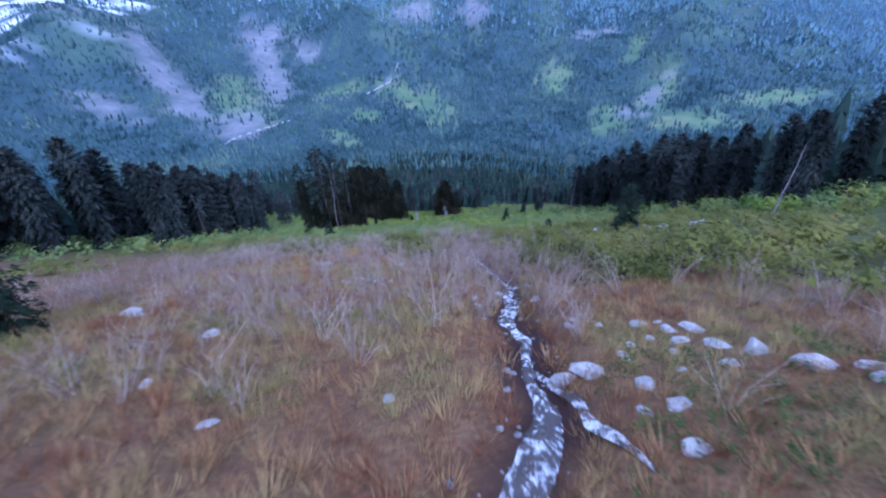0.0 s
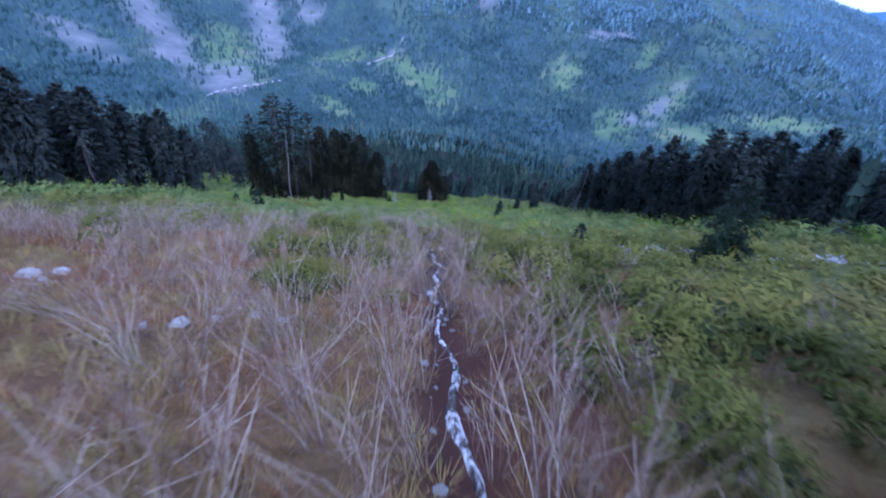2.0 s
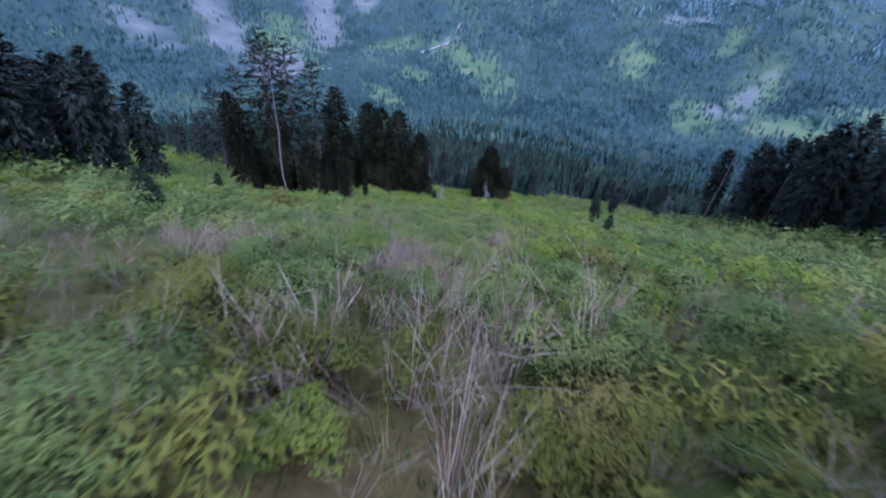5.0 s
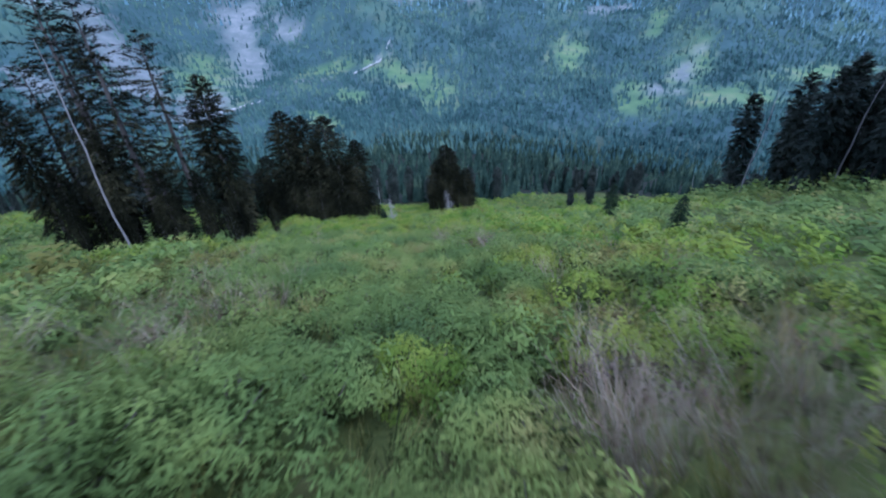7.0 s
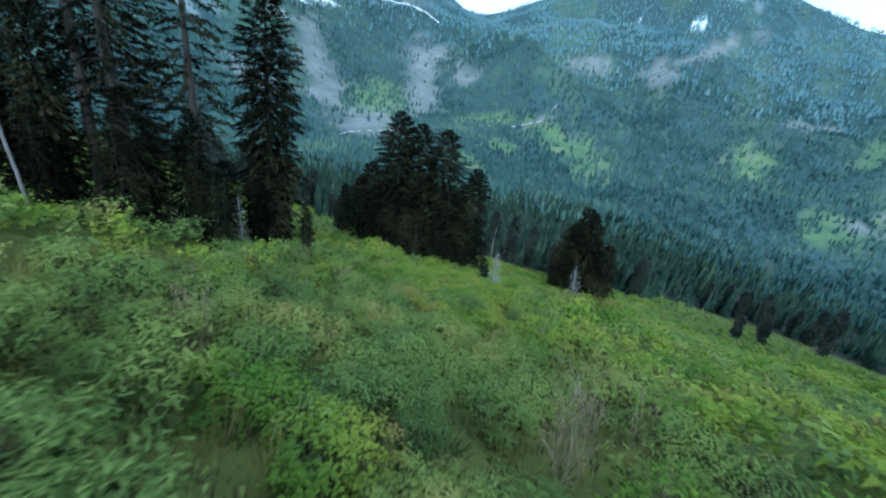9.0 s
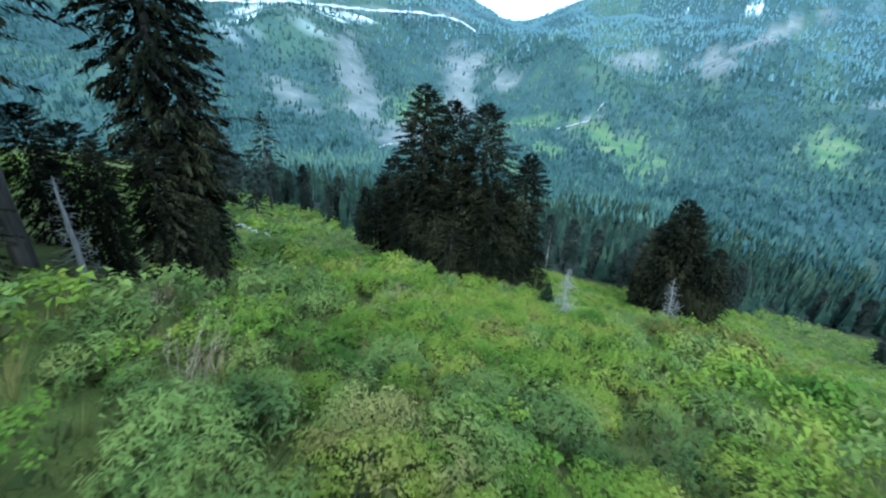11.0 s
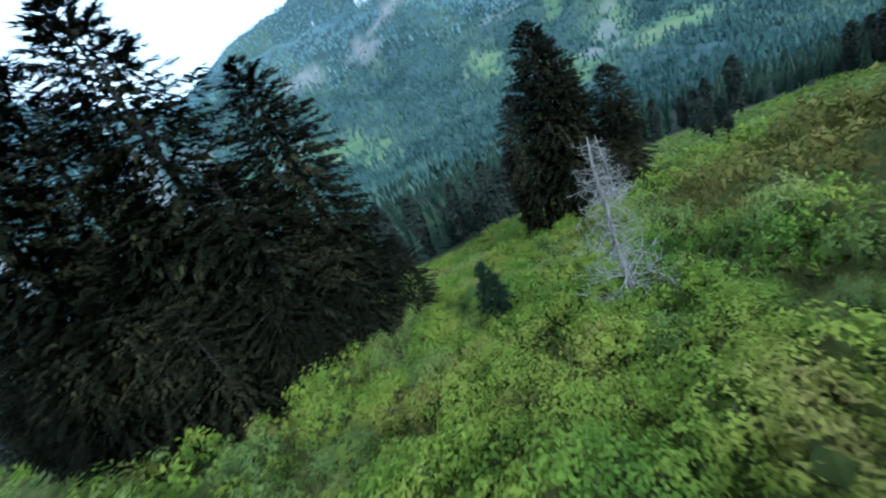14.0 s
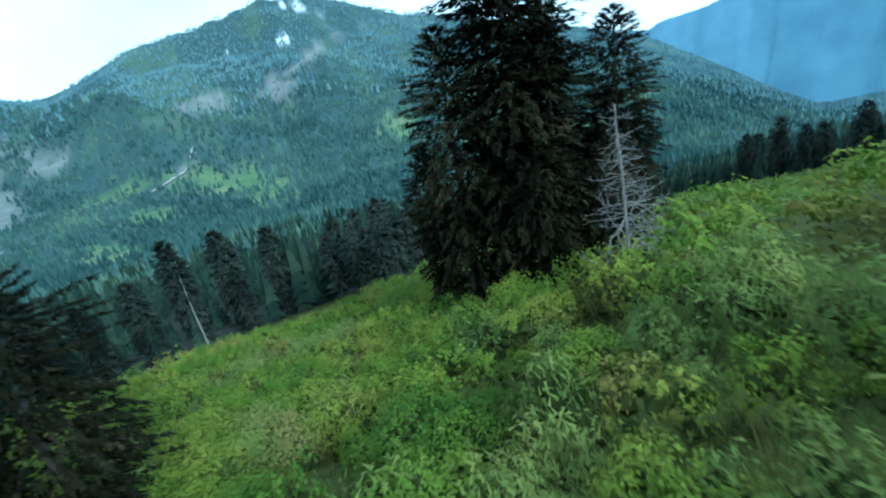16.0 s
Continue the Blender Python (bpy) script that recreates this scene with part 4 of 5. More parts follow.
def field(step, xlo, xhi, ylo, yhi, seed):
    g = np.random.default_rng(seed)
    X, Y = np.meshgrid(np.arange(xlo, xhi, step), np.arange(ylo, yhi, step))
    x, y = X.ravel() + g.uniform(-0.5, 0.5, X.size) * step, Y.ravel() + g.uniform(-0.5, 0.5, X.size) * step
    return x, y, g


def within(x, y, spots):
    """1 inside any of the oval spots, with a ragged edge."""
    t = np.zeros_like(np.asarray(x, float))
    for cx, cy, rx, ry in spots:
        t = np.maximum(t, smooth(1.25, 0.75, np.hypot((x - cx) / rx, (y - cy) / ry) + 1.2 * fbm(x / 3, y / 3, 93)))
    return t


BARE_SPOTS = [(-1.7, 56.8, 1.3, 2.8), (2.7, 65.2, 1.7, 1.8), (2.1, 56.8, 0.8, 0.9), (-9.0, 57.0, 2.5, 1.6)]
ALDER_SPOTS = [(-5.0, 57.6, 2.0, 2.4), (0.4, 58.6, 1.5, 3.0), (5.9, 61.0, 3.4, 4.0), (-8.5, 105.5, 3.0, 2.6), (-4.0, 83.5, 1.6, 1.6)]
GREEN_SPOTS = [(8.4, 21, 3.2, 6.5), (7.2, 15.5, 1.6, 2.2), (-1.0, 27.2, 1.2, 1.4), (-3.0, 33.0, 1.4, 1.3), (-1.2, 34.5, 1.2, 1.2), (10.3, 31.6, 1.8, 2.0), (7.6, 38.0, 2.2, 2.6), (6.4, 32.8, 1.1, 1.3)]
RUSTY_SPOTS = [(3.5, 128, 5.5, 8.5), (-15.5, 80, 6.5, 4.0), (18, 25, 5, 4)]


def rusty(x, y):
    return ((fbm(x / 12, y / 12, 97) > 0.3) & (y < 100) & (np.abs(x - path_x(y)) > 9)) | (within(x, y, RUSTY_SPOTS) > 0.5)


def green_share(x, y):
    """How leafy the brush is: bare and brown by the upper stream, closed green further down."""
    t = smooth(25, 60, y + 5.0 * np.clip(x - 2.8, 0, 7) - 0.5 * np.clip(-x, 0, 12) + 22 * fbm(x / 7, y / 7, 91))
    gap = smooth(0.16, 0.26, fbm(x / 5.5, y / 5.5, 92)) * smooth(112, 88, y)
    t = np.maximum(t, within(x, y, GREEN_SPOTS))
    return np.maximum(t * (1 - 0.75 * gap), 0.95 * within(x, y, ALDER_SPOTS)) * (1 - within(x, y, BARE_SPOTS))


def off_stream(x, y, w):
    return (np.abs(x - stream_x(y)) > w) | (y > 44)


def clear_of_trees(x, y):
    ok = np.ones(len(x), bool)
    for cx, cy, rx, ry in [(-25, 101, 7, 6), (-20, 137.0, 7.0, 4.0), (3.9, 146.0, 4.6, 2.6), (-17.0, 116.0, 2.0, 1.7)]:
        ok &= ((x - cx) / rx) ** 2 + ((y - cy) / ry) ** 2 > 1
    return ok


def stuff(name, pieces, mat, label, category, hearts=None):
    """One joined object; hearts: inner foliage of the same plants, coloured dark for shade."""
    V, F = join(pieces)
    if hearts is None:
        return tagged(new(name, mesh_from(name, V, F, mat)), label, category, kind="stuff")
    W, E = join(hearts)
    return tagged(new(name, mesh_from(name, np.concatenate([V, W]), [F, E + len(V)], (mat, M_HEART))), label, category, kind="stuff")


def brush(name, templates, x, y, s, g, tall, mat, label):
    z = land(x, y) - 0.03
    pos = np.stack([x, y, z], 1)
    which, turn = g.integers(0, len(templates), len(x)), g.uniform(0, 6.28, len(x))
    tl = g.normal(0, 0.12, (len(x), 2)) + [0, 0.18]
    sc = np.stack([s, tall], 1)
    leaves, hearts = [], []
    for k, (_, leaf, heart) in enumerate(templates):
        m = which == k
        if m.any():
            leaves.append(scatter(*leaf, pos[m], sc[m], turn[m], tl[m]))
            if len(leaf[0]) > 900:
                hearts.append(scatter(*heart, pos[m], sc[m], turn[m], tl[m]))
    return stuff(name, leaves, mat, label, "brush", hearts or None)


def many(templates, x, y, s, g, sink=0.03, tall=None, tilt=0.12):
    z = land(x, y) - sink
    pos = np.stack([x, y, z], 1)
    which = g.integers(0, len(templates), len(x))
    sc = np.stack([s, s if tall is None else tall], 1)
    tl = g.normal(0, tilt, (len(x), 2))
    tl[:, 1] += 0.18
    return [scatter(*templates[k], pos[which == k], sc[which == k], g.uniform(0, 6.28, (which == k).sum()), tl[which == k]) for k in range(len(templates)) if (which == k).any()]


# shrubs close to the flight line are single things
ALDER = [leafy(3300, 1.0, 0.78, 0.047, 100 + k, 8, 0.3, 13, slivers, 0.7) for k in range(4)]
WILLOW = [leafy(3000, 1.0, 0.74, 0.075, 120 + k, 10, -1.2, 15, slivers, 0.27) for k in range(3)]
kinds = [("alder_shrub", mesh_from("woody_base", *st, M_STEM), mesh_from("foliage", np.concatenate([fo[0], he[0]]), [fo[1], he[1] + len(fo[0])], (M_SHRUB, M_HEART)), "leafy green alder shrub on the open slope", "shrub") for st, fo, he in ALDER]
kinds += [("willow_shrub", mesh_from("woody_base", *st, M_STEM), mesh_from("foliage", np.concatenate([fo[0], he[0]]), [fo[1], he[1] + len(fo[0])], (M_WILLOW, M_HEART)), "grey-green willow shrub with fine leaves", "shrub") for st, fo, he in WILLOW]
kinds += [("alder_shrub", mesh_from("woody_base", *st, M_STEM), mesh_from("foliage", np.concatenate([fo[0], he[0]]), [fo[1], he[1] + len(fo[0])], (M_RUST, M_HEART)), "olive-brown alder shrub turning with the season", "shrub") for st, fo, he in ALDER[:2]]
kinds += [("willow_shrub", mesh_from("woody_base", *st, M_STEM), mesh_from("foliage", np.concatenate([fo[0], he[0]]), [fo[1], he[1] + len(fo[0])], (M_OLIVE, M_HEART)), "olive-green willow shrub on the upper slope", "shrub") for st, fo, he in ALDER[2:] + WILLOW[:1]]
sx, sy, g = field(1.6, -26, 14, 12, 146, 201)
d_path = np.abs(sx - path_x(sy))
ok = (d_path < 4.2) & (g.random(len(sx)) < green_share(sx, sy)) & off_stream(sx, sy, 1.3) & clear_of_trees(sx, sy)
near_i = np.nonzero(ok)[0]
near_i = near_i[g.permutation(len(near_i))[:520]]
for i in near_i:
    w = int(g.integers(0, 4)) if fbm(sx[i : i + 1] / 9, sy[i : i + 1] / 9, 95)[0] + g.normal(0, 0.08) > 0.18 - 0.3 * float(smooth(82, 98, sy[i])) - 0.15 * float(smooth(3, 8, sx[i])) + 0.22 * float(smooth(1, -3, sx[i]) * smooth(86, 72, sy[i])) else 4 + int(g.integers(0, 3))
    if rusty(sx[i : i + 1], sy[i : i + 1])[0]:
        w = 7 + w % 2
    if within(sx[i : i + 1], sy[i : i + 1], ALDER_SPOTS)[0] > 0.5:
        w = w % 4
    elif sy[i] < 46 + 3 * g.normal():
        w = 9 + w % 3
    name, st, fo, lab, cat = kinds[w]
    k = min(1.3, g.uniform(0.65, 1.5)) * (1.0 + 0.3 * fbm(sx[i : i + 1] / 5, sy[i : i + 1] / 5, 96)[0])
    ob = new(name)
    ob.matrix_basis = pose(sx[i], sy[i], on_land(sx[i], sy[i]) - 0.04, g.normal(-8, 5), g.normal(0, 5), g.uniform(0, 360)) @ Matrix.Diagonal((k * 1.1, k * 1.1, min(k * g.uniform(0.8, 1.15), 0.75 + 0.35 * float(smooth(85, 105, sy[i])) + 0.6 * float(smooth(30, 26, sy[i])) * (d_path[i] > 2) + 0.22 * max(d_path[i] - 1.0, 0)), 1))
    tagged(ob, lab, cat, name.replace("_", " ") + "s on the slope")
    tagged(part("woody_base", st, ob), kind="stuff")
    tagged(part("foliage", fo, ob), kind="stuff")

# the rest of the brush
A_MID = [leafy(580, 1.0, 0.74, 0.07, 140 + k, 5, 0.3, 9, slivers, 0.7) for k in range(5)]
A_LOW = [leafy(44, 1.0, 0.76, 0.28, 150 + k, 5, 0.2, 4, slivers) for k in range(5)]
W_MID = [leafy(440, 1.05, 0.7, 0.135, 160 + k, 7, -1.2, 10, slivers, 0.3) for k in range(4)]
x, y, g = field(1.25, -30, 26, 8, 168, 211)
d = np.abs(x - path_x(y))
p = green_share(x, y)
ok = (d < 17) & (g.random(len(x)) < p * 0.84) & off_stream(x, y, 1.2) & clear_of_trees(x, y)
kind = fbm(x / 9, y / 9, 95) + g.normal(0, 0.13, len(x))
outer = ok & (d > 8.5)
ok &= ~outer
s = g.uniform(0.5, 1.35, len(x)) * (0.45 + 1.35 * (fbm(x / 5, y / 5, 96) + 0.5)) * np.where(d < 3.6, 0.72 + 0.18 * smooth(85, 105, y), np.where(d < 5, 0.8, 1.0))
s = np.where(d < 9, np.minimum(s, 1.12 + 0.1 * g.random(len(x))), s)
lim = 0.18 - 0.3 * smooth(82, 98, y) - 0.15 * smooth(3, 8, x) + 0.22 * smooth(1, -3, x) * smooth(86, 72, y)
a, w, r = ok & (kind > lim), ok & (kind <= lim), ok & (rusty(x, y) | (g.random(len(x)) < 0.015))
a, w = a & ~r, w & ~r
A_FINE = [leafy(1150, 1.0, 0.74, 0.054, 165 + k, 5, 0.3, 9, slivers, 0.64) for k in range(4)]
W_FINE = [leafy(900, 1.05, 0.7, 0.09, 195 + k, 7, -1.2, 9, slivers, 0.28) for k in range(3)]
upper = y < 48 + g.normal(0, 4, len(y))
beside = (d > 3.6) & (d < 6.4) & (y > 45)
for fine, atem, wtem, how in ((~beside, A_MID, W_MID, "dense"), (beside, A_FINE, W_FINE, "fine-leaved")):
    i, j, o = a & fine & ~upper, w & fine & ~upper, (a | w) & fine & upper
    if o.any():
        brush("olive_brush", wtem, x[o], y[o], s[o] * 1.3, g, np.minimum(s[o] * 1.15, 1.05 + 0.09 * d[o]), M_OLIVE, how + " olive-green brush on the upper slope")
    brush("alder_brush", atem, x[i], y[i], s[i] * 1.15, g, np.minimum(s[i] * (0.95 + 0.6 * smooth(98, 116, y[i])), 1.05 + 0.09 * d[i]), M_SHRUB, how + " green alder brush covering the slope")
    brush("willow_brush", wtem, x[j], y[j], s[j] * 1.1, g, np.minimum(s[j] * (0.95 + 0.5 * smooth(98, 116, y[j])), 1.05 + 0.09 * d[j]), M_WILLOW, how + " grey-green willow brush covering the slope")
brush("rusty_brush", A_MID, x[r], y[r], s[r] * 1.1, g, s[r] * 1.1, M_RUST, "olive-brown brush turning with the season")
ox, oy, os, ok_kind = x[outer], y[outer], s[outer], np.where(rusty(x, y)[outer], 2, np.where(upper[outer], 3, (kind > lim)[outer]))
x, y, g = field(2.1, -150, 130, 5, 192, 221)
d = np.abs(x - path_x(y))
ok = (d >= 16) & (g.random(len(x)) < np.maximum(green_share(x, y), 0.25 * (np.abs(x) > 22)) * 0.85) & (forest_edge(x, y) < 8) & clear_of_trees(x, y)
s = g.uniform(0.8, 1.7, len(x))
r = ok & rusty(x, y)
ok &= ~r
A_FAR = [leafy(150, 1.0, 0.76, 0.15, 155 + k, 5, 0.2, 6, slivers) for k in range(4)]
close = ok & (d < 34)
for sel, mat, name, label in ((ok_kind == 2, M_RUST, "bordering_rusty_brush", "olive-brown brush on the open slope"), (ok_kind == 3, M_OLIVE, "bordering_olive_brush", "olive-green brush on the upper slope"), (ok_kind == 1, M_SHRUB, "bordering_alder_brush", "green alder brush on the open slope"), (ok_kind == 0, M_WILLOW, "bordering_willow_brush", "grey-green willow brush on the open slope")):
    brush(name, A_FAR, ox[sel], oy[sel], os[sel] * 1.15, g, os[sel] * (0.85 + 0.45 * smooth(100, 118, oy[sel])), mat, label)
fresh = fbm(x / 9, y / 9, 95) + g.normal(0, 0.06, len(x)) > 0.2 - 0.2 * smooth(98, 128, y)
upper = y < 60 + g.normal(0, 6, len(y))
for sel, mat, name in ((close & fresh & ~upper, M_SHRUB, "side_alder_brush"), (close & ~fresh & ~upper, M_WILLOW, "side_willow_brush"), (close & upper, M_OLIVE, "side_olive_brush")):
    brush(name, A_FAR, x[sel], y[sel], s[sel] * 1.3, g, s[sel] * 0.66, mat, "brush either side of the open slope")
ok &= ~close
for sel, mat, name in ((ok & fresh, M_SHRUB, "far_alder_brush"), (ok & ~fresh, M_WILLOW, "far_willow_brush")):
    brush(name, A_LOW, x[sel], y[sel], s[sel] * 1.35, g, s[sel] * 0.88, mat, "brush on the far parts of the meadow")
brush("far_rusty_brush", A_LOW, x[r], y[r], s[r] * 1.35, g, s[r] * 0.82, M_RUST, "brownish brush on the far parts of the meadow")

# leafless thickets
T_NEAR = [twiggy(14, 1.15, 0.66, 170 + k) for k in range(5)]
x, y, g = field(0.8, -20, 13, 3.2, 56, 231)
bare = smooth(6, 12, y + 6 * fbm(x / 4, y / 4, 98) - 0.25 * np.maximum(x, 0) + 1.6 * np.clip(-x - 1.8, 0, 5)) * (1 - 0.75 * green_share(x, y)) * smooth(-0.2, 0.05, fbm(x / 5, y / 5, 99) + 0.16 * (np.abs(x - stream_x(y)) < 4.5))
by_stream = np.exp(-(((x - stream_x(y)) / 2.4) ** 2)) * smooth(9, 13, y)
ok = (g.random(len(x)) < bare * (0.5 + 0.32 * by_stream)) & off_stream(x, y, 0.2)
ok |= (np.hypot((x - 2.75) / 0.6, (y - 8.6) / 1.6) < 1) | ((np.hypot((x - 9.2) / 1.8, (y - 7.5) / 2.5) < 1) & (g.random(len(x)) < 0.6)) | (np.hypot((x - 3.9) / 0.35, (y - 4.3) / 0.5) < 1)
ok &= ~((x > 3.5) & (y < 10.5) & (x < 7.4) & (y > 4.9))
s = g.uniform(0.6, 1.2, len(x))
stuff("bare_thicket", many(T_NEAR, x[ok], y[ok], s[ok] * 1.1, g, tall=(s * (1.0 + 0.3 * by_stream))[ok], tilt=0.24), M_TWIG, "thicket of leafless grey stems on the upper slope", "thicket")
T_FINE = [twiggy(22, 1.15, 0.6, 176 + k, 0.7) for k in range(4)]
x, y, g = field(0.45, -12, 11, 46, 74, 233)
ok = (g.random(len(x)) < 0.9 * within(x, y, BARE_SPOTS)) & ((np.abs(x - 2.1) > 1.2) | (y > 60))
s = g.uniform(0.6, 1.1, len(x))
stuff("dead_stems", many(T_FINE, x[ok], y[ok], s[ok] * 0.8, g, tall=s[ok] * 1.0, tilt=0.3), M_TWIG, "patches of bare pale stems between the shrubs", "thicket")
x, y, g = field(1.2, -22, 8, 48, 138, 232)
ok = (np.abs(x - path_x(y)) < 9) & (np.abs(x - path_x(y)) > 3.2) & (np.hypot((x - 4.0) / 2.6, (y - 56.5) / 5) > 1) & (g.random(len(x)) < 0.07 + 0.9 * smooth(0.1, 0.22, fbm(x / 5.5, y / 5.5, 92)) * smooth(112, 88, y)) & clear_of_trees(x, y)
s = g.uniform(0.6, 1.2, len(x))
stuff("bare_stems", many(T_FINE, x[ok], y[ok], s[ok], g, tilt=0.25), M_TWIG, "leafless grey stems among the green brush", "thicket")

# grass
TUFT = [tuft(34, 0.24 + 0.05 * k, 0.46, 180 + k, 0.0052) for k in range(4)]
x, y, g = field(0.34, -15, 12, 0.8, 46, 241)
ok = (g.random(len(x)) < 0.82 * (1 - 0.2 * green_share(x, y))) & off_stream(x, y, 0.42) & (np.hypot(x, 0.6 * (y - 4)) < 24) & ((np.hypot((x - 3.7) / 1.4, (y - 22) / 5) > 1) | (g.random(len(x)) < 0.85))
s = g.uniform(0.6, 1.3, len(x))
stuff("dry_grass", many(TUFT, x[ok], y[ok], s[ok] * 1.2, g, 0.02, s[ok], 0.25), M_DRYGRASS, "dry russet and straw-coloured grass", "grass")
x, y, g = field(0.2, -7, 9, 0.6, 9.5, 245)
ok = (g.random(len(x)) < 0.75) & off_stream(x, y, 0.4)
s = g.uniform(0.5, 1.0, len(x))
FINE = [tuft(14, 0.2, 0.4, 187 + k, 0.0045) for k in range(4)]
stuff("fine_grass", many(FINE, x[ok], y[ok], s[ok] * 1.1, g, 0.02, s[ok], 0.35), M_DRYGRASS, "short fine grass, russet with green in it", "grass")
x, y, g = field(0.75, -26, 13, 40, 146, 242)
ok = (np.abs(x - path_x(y)) < 11) & (g.random(len(x)) < 0.85) & clear_of_trees(x, y)
s = g.uniform(0.8, 1.45, len(x))
stuff("meadow_grass", many(TUFT, x[ok], y[ok], s[ok] * 1.1, g, 0.02, s[ok] * 1.7, 0.25), M_GRASS, "tall pale green grass between shrubs", "grass")
# ground herbs take the dark heart colour so gaps between shrubs look shaded
LOW = [tuft(16, 0.17, 0.5, 185 + k, 0.011) for k in range(4)]
x, y, g = field(0.56, -20, 8, 38, 142, 244)
ok = (np.abs(x - path_x(y)) < 6.5) & clear_of_trees(x, y)
s = g.uniform(0.7, 1.5, len(x))
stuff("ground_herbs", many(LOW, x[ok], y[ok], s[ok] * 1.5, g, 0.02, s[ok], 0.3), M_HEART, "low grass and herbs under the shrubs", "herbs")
# low green herbs by the boulders
HERB = [leafy(130, 0.14, 0.42, 0.045, 190 + k, 5, 0.1, 8, slivers)[1] for k in range(3)]
x, y, g = field(0.5, -4, 9, 1.0, 20, 243)
ok = ((smooth(2.0, 3.6, x) * smooth(7.5, 5.0, y) + 0.25 * (fbm(x / 1.6, y / 1.6, 94) > 0.12)) > g.random(len(x))) & off_stream(x, y, 0.7)
stuff("herbs", many(HERB, x[ok], y[ok], g.uniform(0.6, 1.1, ok.sum()), g), M_HERB, "low dark green herbs beside the stream", "herbs")

# ---------------------------------------------------------------- the stream and its stones
ys = np.arange(-3, 43, 0.12)
cs = np.linspace(-1, 1, 9)
wide = 0.34 + 0.16 * fbm(ys / 1.1, ys * 0 + 3, 71) * 2 + 0.1 * np.sin(ys * 0.7)
wide = np.clip(wide * 0.62, 0.12, 0.34) * (0.62 + 0.75 * smooth(18, 14, ys) * smooth(8, 11, ys) + 0.5 * smooth(10, 8, ys) + 0.9 * smooth(6, 3, ys)) * (1 - 0.28 * smooth(16, 20, ys)) * smooth(44, 36, ys)
SX = stream_x(ys)[:, None] + wide[:, None] * cs[None] + 0.12 * fbm(ys[:, None] / 0.5 + cs * 0, cs[None] * 2 + ys[:, None] * 0, 72)
SY = ys[:, None] + 0 * cs[None]
bed = land(stream_x(ys), ys)[:, None]
SZ = bed + 0.05 + 0.10 * fbm(SX / 0.35, SY / 0.35, 73) + 0.05 * (1 - cs[None] ** 2) - 0.09 * np.abs(cs[None]) ** 3
q = (np.arange(len(ys) - 1)[:, None] * 9 + np.arange(8)[None]).ravel()
tagged(new("stream", mesh_from("stream", np.stack([SX.ravel(), SY.ravel(), SZ.ravel()], 1), np.stack([q, q + 1, q + 10, q + 9], 1), M_WATER, True)), "narrow white-water stream tumbling down the slope", "stream", kind="structure")
# a side rill below the split boulder
yr = np.arange(3.0, 6.6, 0.1)
cx = np.interp(yr, [3.0, 4.2, 5.2, 6.6], [2.35, 2.15, 2.15, stream_x(np.array([6.6]))[0]])
RX = cx[:, None] + ((0.15 + 0.05 * np.sin(yr * 5)) * smooth(2.8, 3.9, yr))[:, None] * cs[None]
RZ = land(cx, yr)[:, None] + 0.05 + 0.06 * fbm(RX / 0.3, yr[:, None] / 0.3 + 0 * RX, 75) - 0.05 * np.abs(cs[None]) ** 3
q = (np.arange(len(yr) - 1)[:, None] * 9 + np.arange(8)[None]).ravel()
tagged(new("rill", mesh_from("rill", np.stack([RX.ravel(), (yr[:, None] + 0 * RX).ravel(), RZ.ravel()], 1), np.stack([q, q + 1, q + 10, q + 9], 1), M_WATER, True)), "small side branch of the white stream", "stream", kind="structure")


def boulder_mesh(seed, flat=0.6):
    """An angular block with worn edges."""
    g = np.random.default_rng(300 + seed)
    bm = bmesh.new()
    for v in unit(g.normal(0, 1, (22, 3))) * g.uniform(0.46, 0.55, (22, 1)) * [1.3, 0.95, flat * 1.15]:
        bm.verts.new(v)
    res = bmesh.ops.convex_hull(bm, input=bm.verts)
    bmesh.ops.delete(bm, geom=[e for e in res["geom_interior"] if isinstance(e, bmesh.types.BMVert)], context="VERTS")
    bmesh.ops.bevel(bm, geom=list(bm.edges), offset=0.03, segments=2, profile=0.6, affect="EDGES")
    bmesh.ops.triangulate(bm, faces=bm.faces)
    for v in bm.verts:
        v.co *= 1 + 0.05 * noise.noise(v.co * 5 + Vector((seed, 0, 0)))
    me = bpy.data.meshes.new("boulder")
    bm.to_mesh(me)
    bm.free()
    me.materials.append(M_ROCK)
    return me


STONES = [boulder_mesh(k, 0.34 + 0.09 * (k % 3)) for k in range(6)]


def boulder(x, y, size, k, label="pale grey granite boulder lying in grass", name="boulder", rz=None):
    ob = new(name, STONES[k % 6])
    ob.matrix_basis = pose(x, y, on_land(x, y) + 0.02 * size, rng.uniform(-12, 12) - 12, rng.uniform(-12, 12), rng.uniform(0, 360) if rz is None else rz) @ Matrix.Scale(size, 4)
    return tagged(ob, label, "rock", "boulders by the stream")


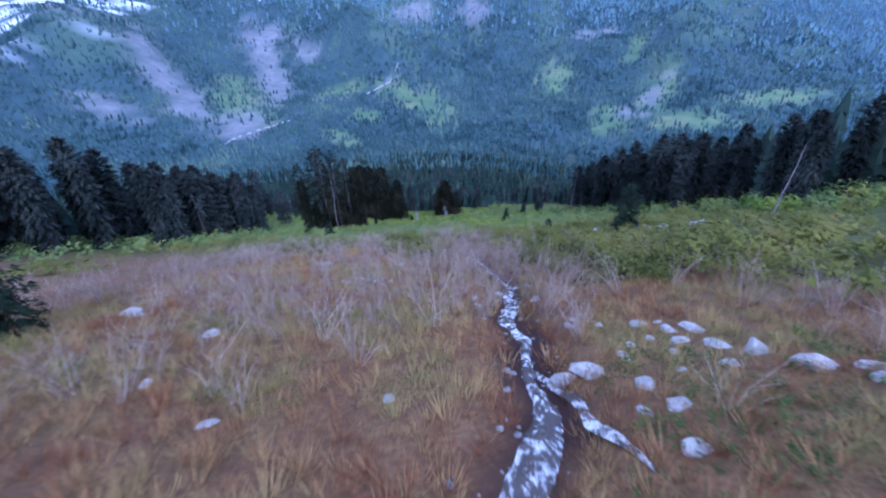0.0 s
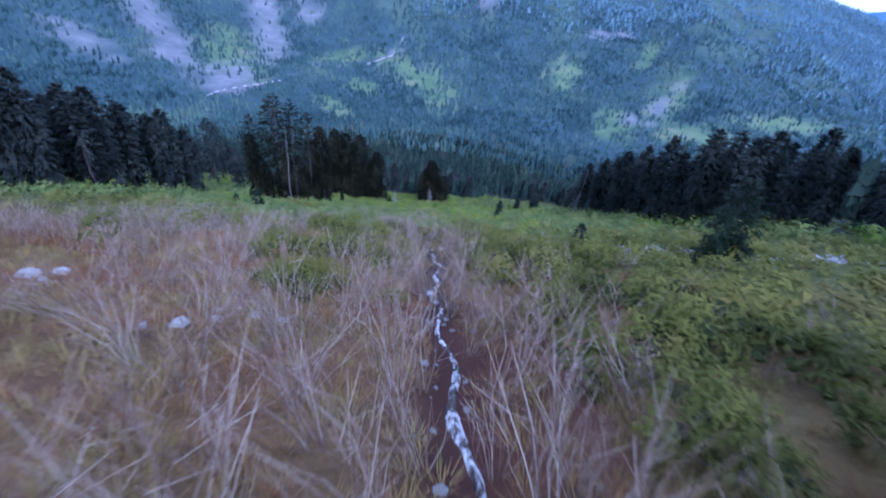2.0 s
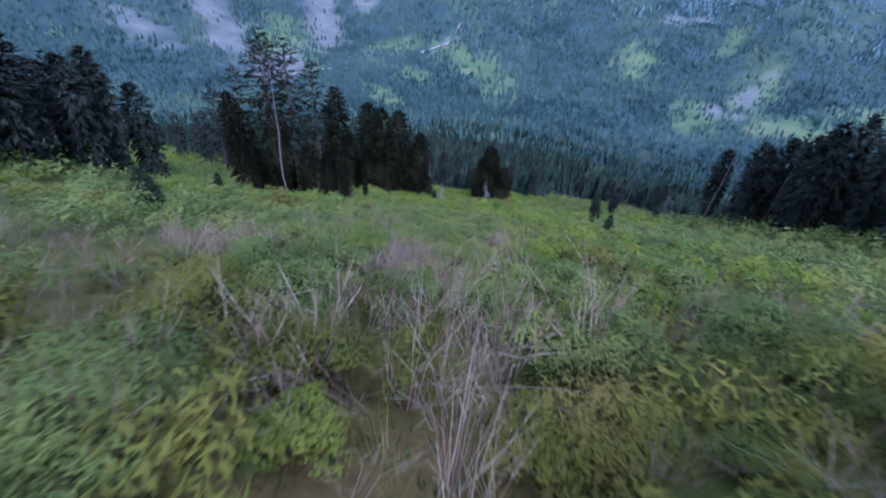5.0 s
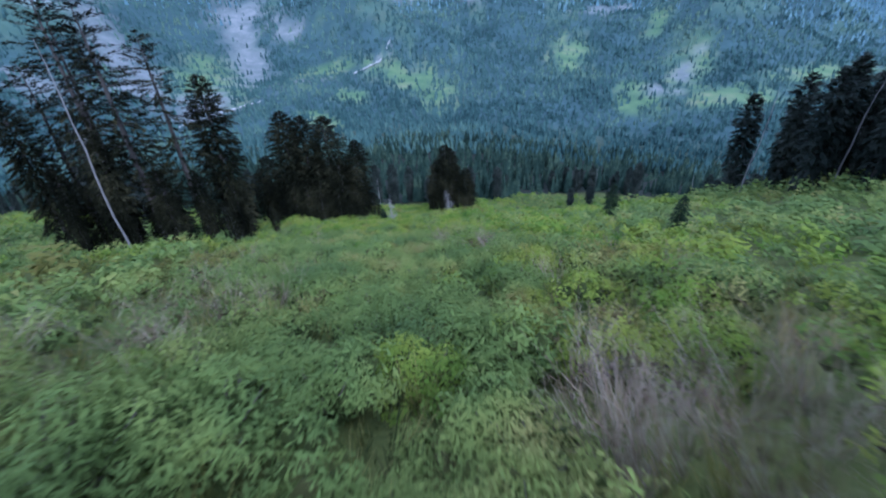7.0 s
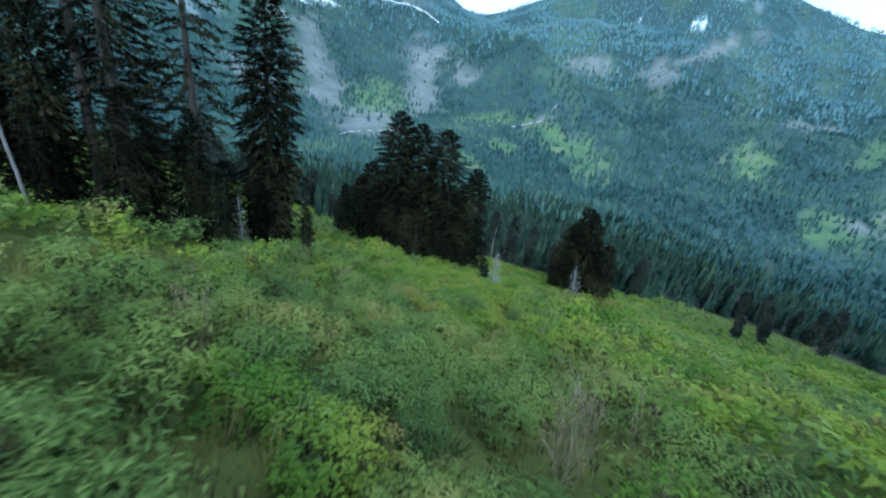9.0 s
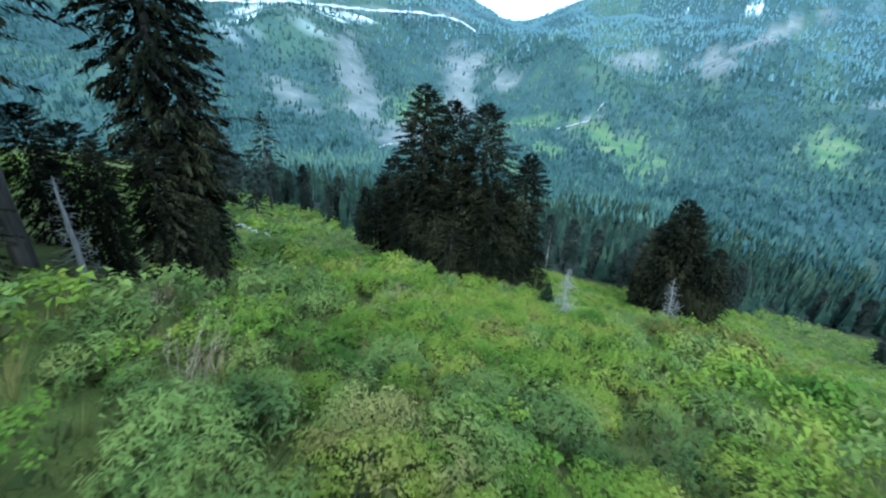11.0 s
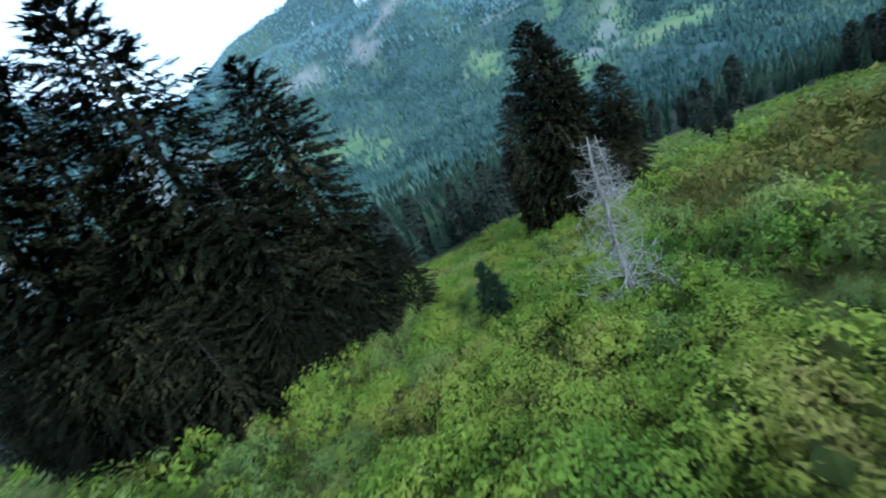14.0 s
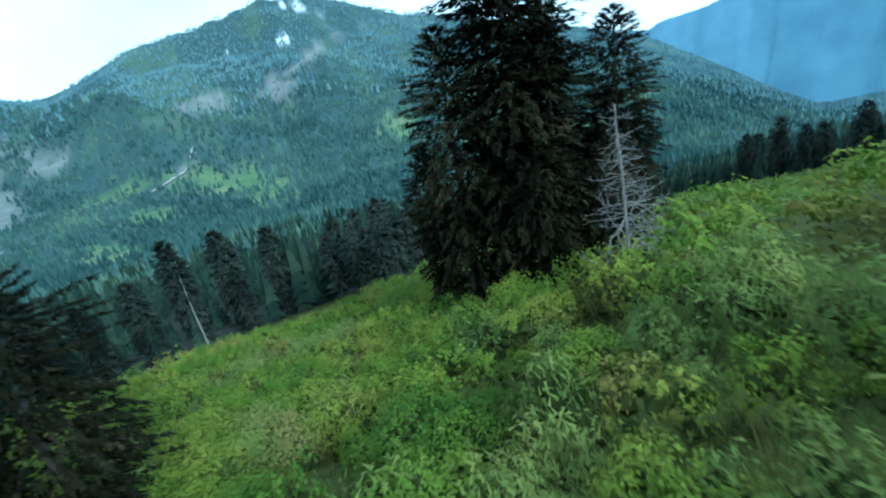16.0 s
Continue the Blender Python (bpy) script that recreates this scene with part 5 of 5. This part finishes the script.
for i, (x, y, sz) in enumerate([(4.9, 8.5, 0.45), (5.8, 7.8, 0.55), (5.3, 7.9, 0.45), (5.1, 7.1, 0.48), (5.6, 6.7, 0.5), (6.1, 6.3, 0.55), (4.6, 7.4, 0.28), (5.2, 5.8, 0.32), (4.6, 6.5, 0.26), (3.5, 6.3, 0.34), (3.9, 6.9, 0.22), (3.3, 5.1, 0.36), (3.0, 3.3, 0.34), (2.65, 5.85, 0.62),
                                (2.15, 5.75, 0.46), (2.9, 4.3, 0.3), (3.4, 4.4, 0.42), (3.2, 8.7, 0.34), (3.45, 9.2, 0.22), (3.9, 8.6, 0.28), (6.5, 5.5, 0.6), (7.4, 5.4, 0.5), (7.0, 4.9, 0.35), (5.4, 8.6, 0.22), (4.2, 5.6, 0.2), (-5.9, 6.3, 0.3), (-11.4, 13.1, 0.7), (-10.8, 12.6, 0.45), (-3.8, 4.7, 0.3), (-1.0, 5.1, 0.24), (-6.5, 9.6, 0.45),
                                (1.1, 11.5, 0.3), (1.1, 12.5, 0.28), (2.0, 11.2, 0.36), (3.1, 12.0, 0.42), (2.15, 14.2, 0.42), (4.4, 12.5, 0.28), (3.1, 15.4, 0.3), (0.3, 2.2, 0.25), (-0.2, 1.9, 0.3), (-4.2, 18.9, 0.5), (-3.7, 18.5, 0.32), (-3.3, 18.1, 0.42), (-2.6, 18.2, 0.3), (-4.6, 18.1, 0.3), (-4.9, 18.6, 0.36), (-3.0, 18.8, 0.24), (-2.9, 17.5, 0.26),
                                (-3.8, 17.6, 0.28), (-2.6, 23.6, 0.4), (-2.1, 24.0, 0.3), (-1.5, 24.4, 0.28), (-3.1, 23.3, 0.24), (-0.9, 24.3, 0.28), (-2.4, 24.7, 0.3), (-8.6, 26.8, 0.55), (-8.2, 27.4, 0.5), (-9.0, 27.2, 0.4), (-8.0, 26.6, 0.3), (4.2, 37.4, 0.36), (3.1, 39.6, 0.45), (1.9, 40.3, 0.4), (2.5, 39.9, 0.28), (-17.2, 116.0, 0.7), (-16.4, 115.2, 0.5), (-18.0, 116.6, 0.5), (-16.8, 117.0, 0.4), (-17.6, 115.2, 0.55), (-16.2, 116.4, 0.6), (-15.6, 115.7, 0.4), (-17.0, 114.8, 0.45), (-18.3, 115.7, 0.5), (-16.0, 114.9, 0.35)]):
    boulder(x, y, sz, i, "large flat pale boulder in grass" if sz > 0.65 else "pale grey granite boulder lying in grass")
# cobbles of the stream bed and the gravel wash further east
PEB = []
for k in range(3):
    bm = bmesh.new()
    bmesh.ops.create_icosphere(bm, subdivisions=1, radius=0.5)
    V = np.array([v.co[:] for v in bm.verts]) * (1 + 0.3 * (np.random.default_rng(k).random((len(bm.verts), 1)) - 0.5)) * [1.2, 0.9, 0.6]
    F = np.array([[v.index for v in f.verts] for f in bm.faces])
    bm.free()
    PEB.append((V, F))
g = np.random.default_rng(251)
y = 42 * g.random(300) ** 1.3
x = stream_x(y) + g.choice([-1, 1], 300) * (0.15 + np.abs(g.normal(0, 0.3, 300)))
stuff("stream_cobbles", many(PEB, x, y, 0.04 + 0.16 * g.random(300) ** 3, g, 0.0, None, 0.05), M_COBBLE, "wet grey cobbles along the stream bed", "stones")
t = g.random(1400)
x = np.interp(t, [0, 0.5, 1], [15.5, 20, 29]) + g.normal(0, 0.9, 1400)
y = np.interp(t, [0, 0.5, 1], [46.5, 44.5, 41]) + g.normal(0, 1.3, 1400)
stuff("gravel_wash", many(PEB, x, y, g.uniform(0.12, 0.45, 1400), g, -0.02, None, 0.05), M_ROCK, "pale gravel wash crossing the slope", "stones")
g = np.random.default_rng(253)
x, y = g.normal(-52, 4.5, 260), g.normal(131, 1.2, 260)
stuff("rubble_patch", many(PEB, x, y, g.uniform(0.2, 0.8, 260), g, -0.05, None, 0.05), M_ROCK, "patch of pale rubble in the brush", "stones")
# dead poles standing in the forest edge
g = np.random.default_rng(255)
x, y = g.uniform(-170, 120, 900), g.uniform(60, 235, 900)
e = forest_edge(x, y)
ok = (e > 0) & (e < 45) & (y > 90)
x, y = x[ok][:40], y[ok][:40]
POLE = [tubes([np.array([[0, 0, 0], [0.02, 0, 0.5], [0.0, 0.02, 1.0]])], [[0.011, 0.008, 0.002]], 5)]
hh = g.uniform(4, 9, len(x))
stuff("dead_poles", many(POLE, x, y, hh, g, 0.2, hh, 0.03), M_DEAD, "pale dead trunks standing along the forest edge", "dead trees")
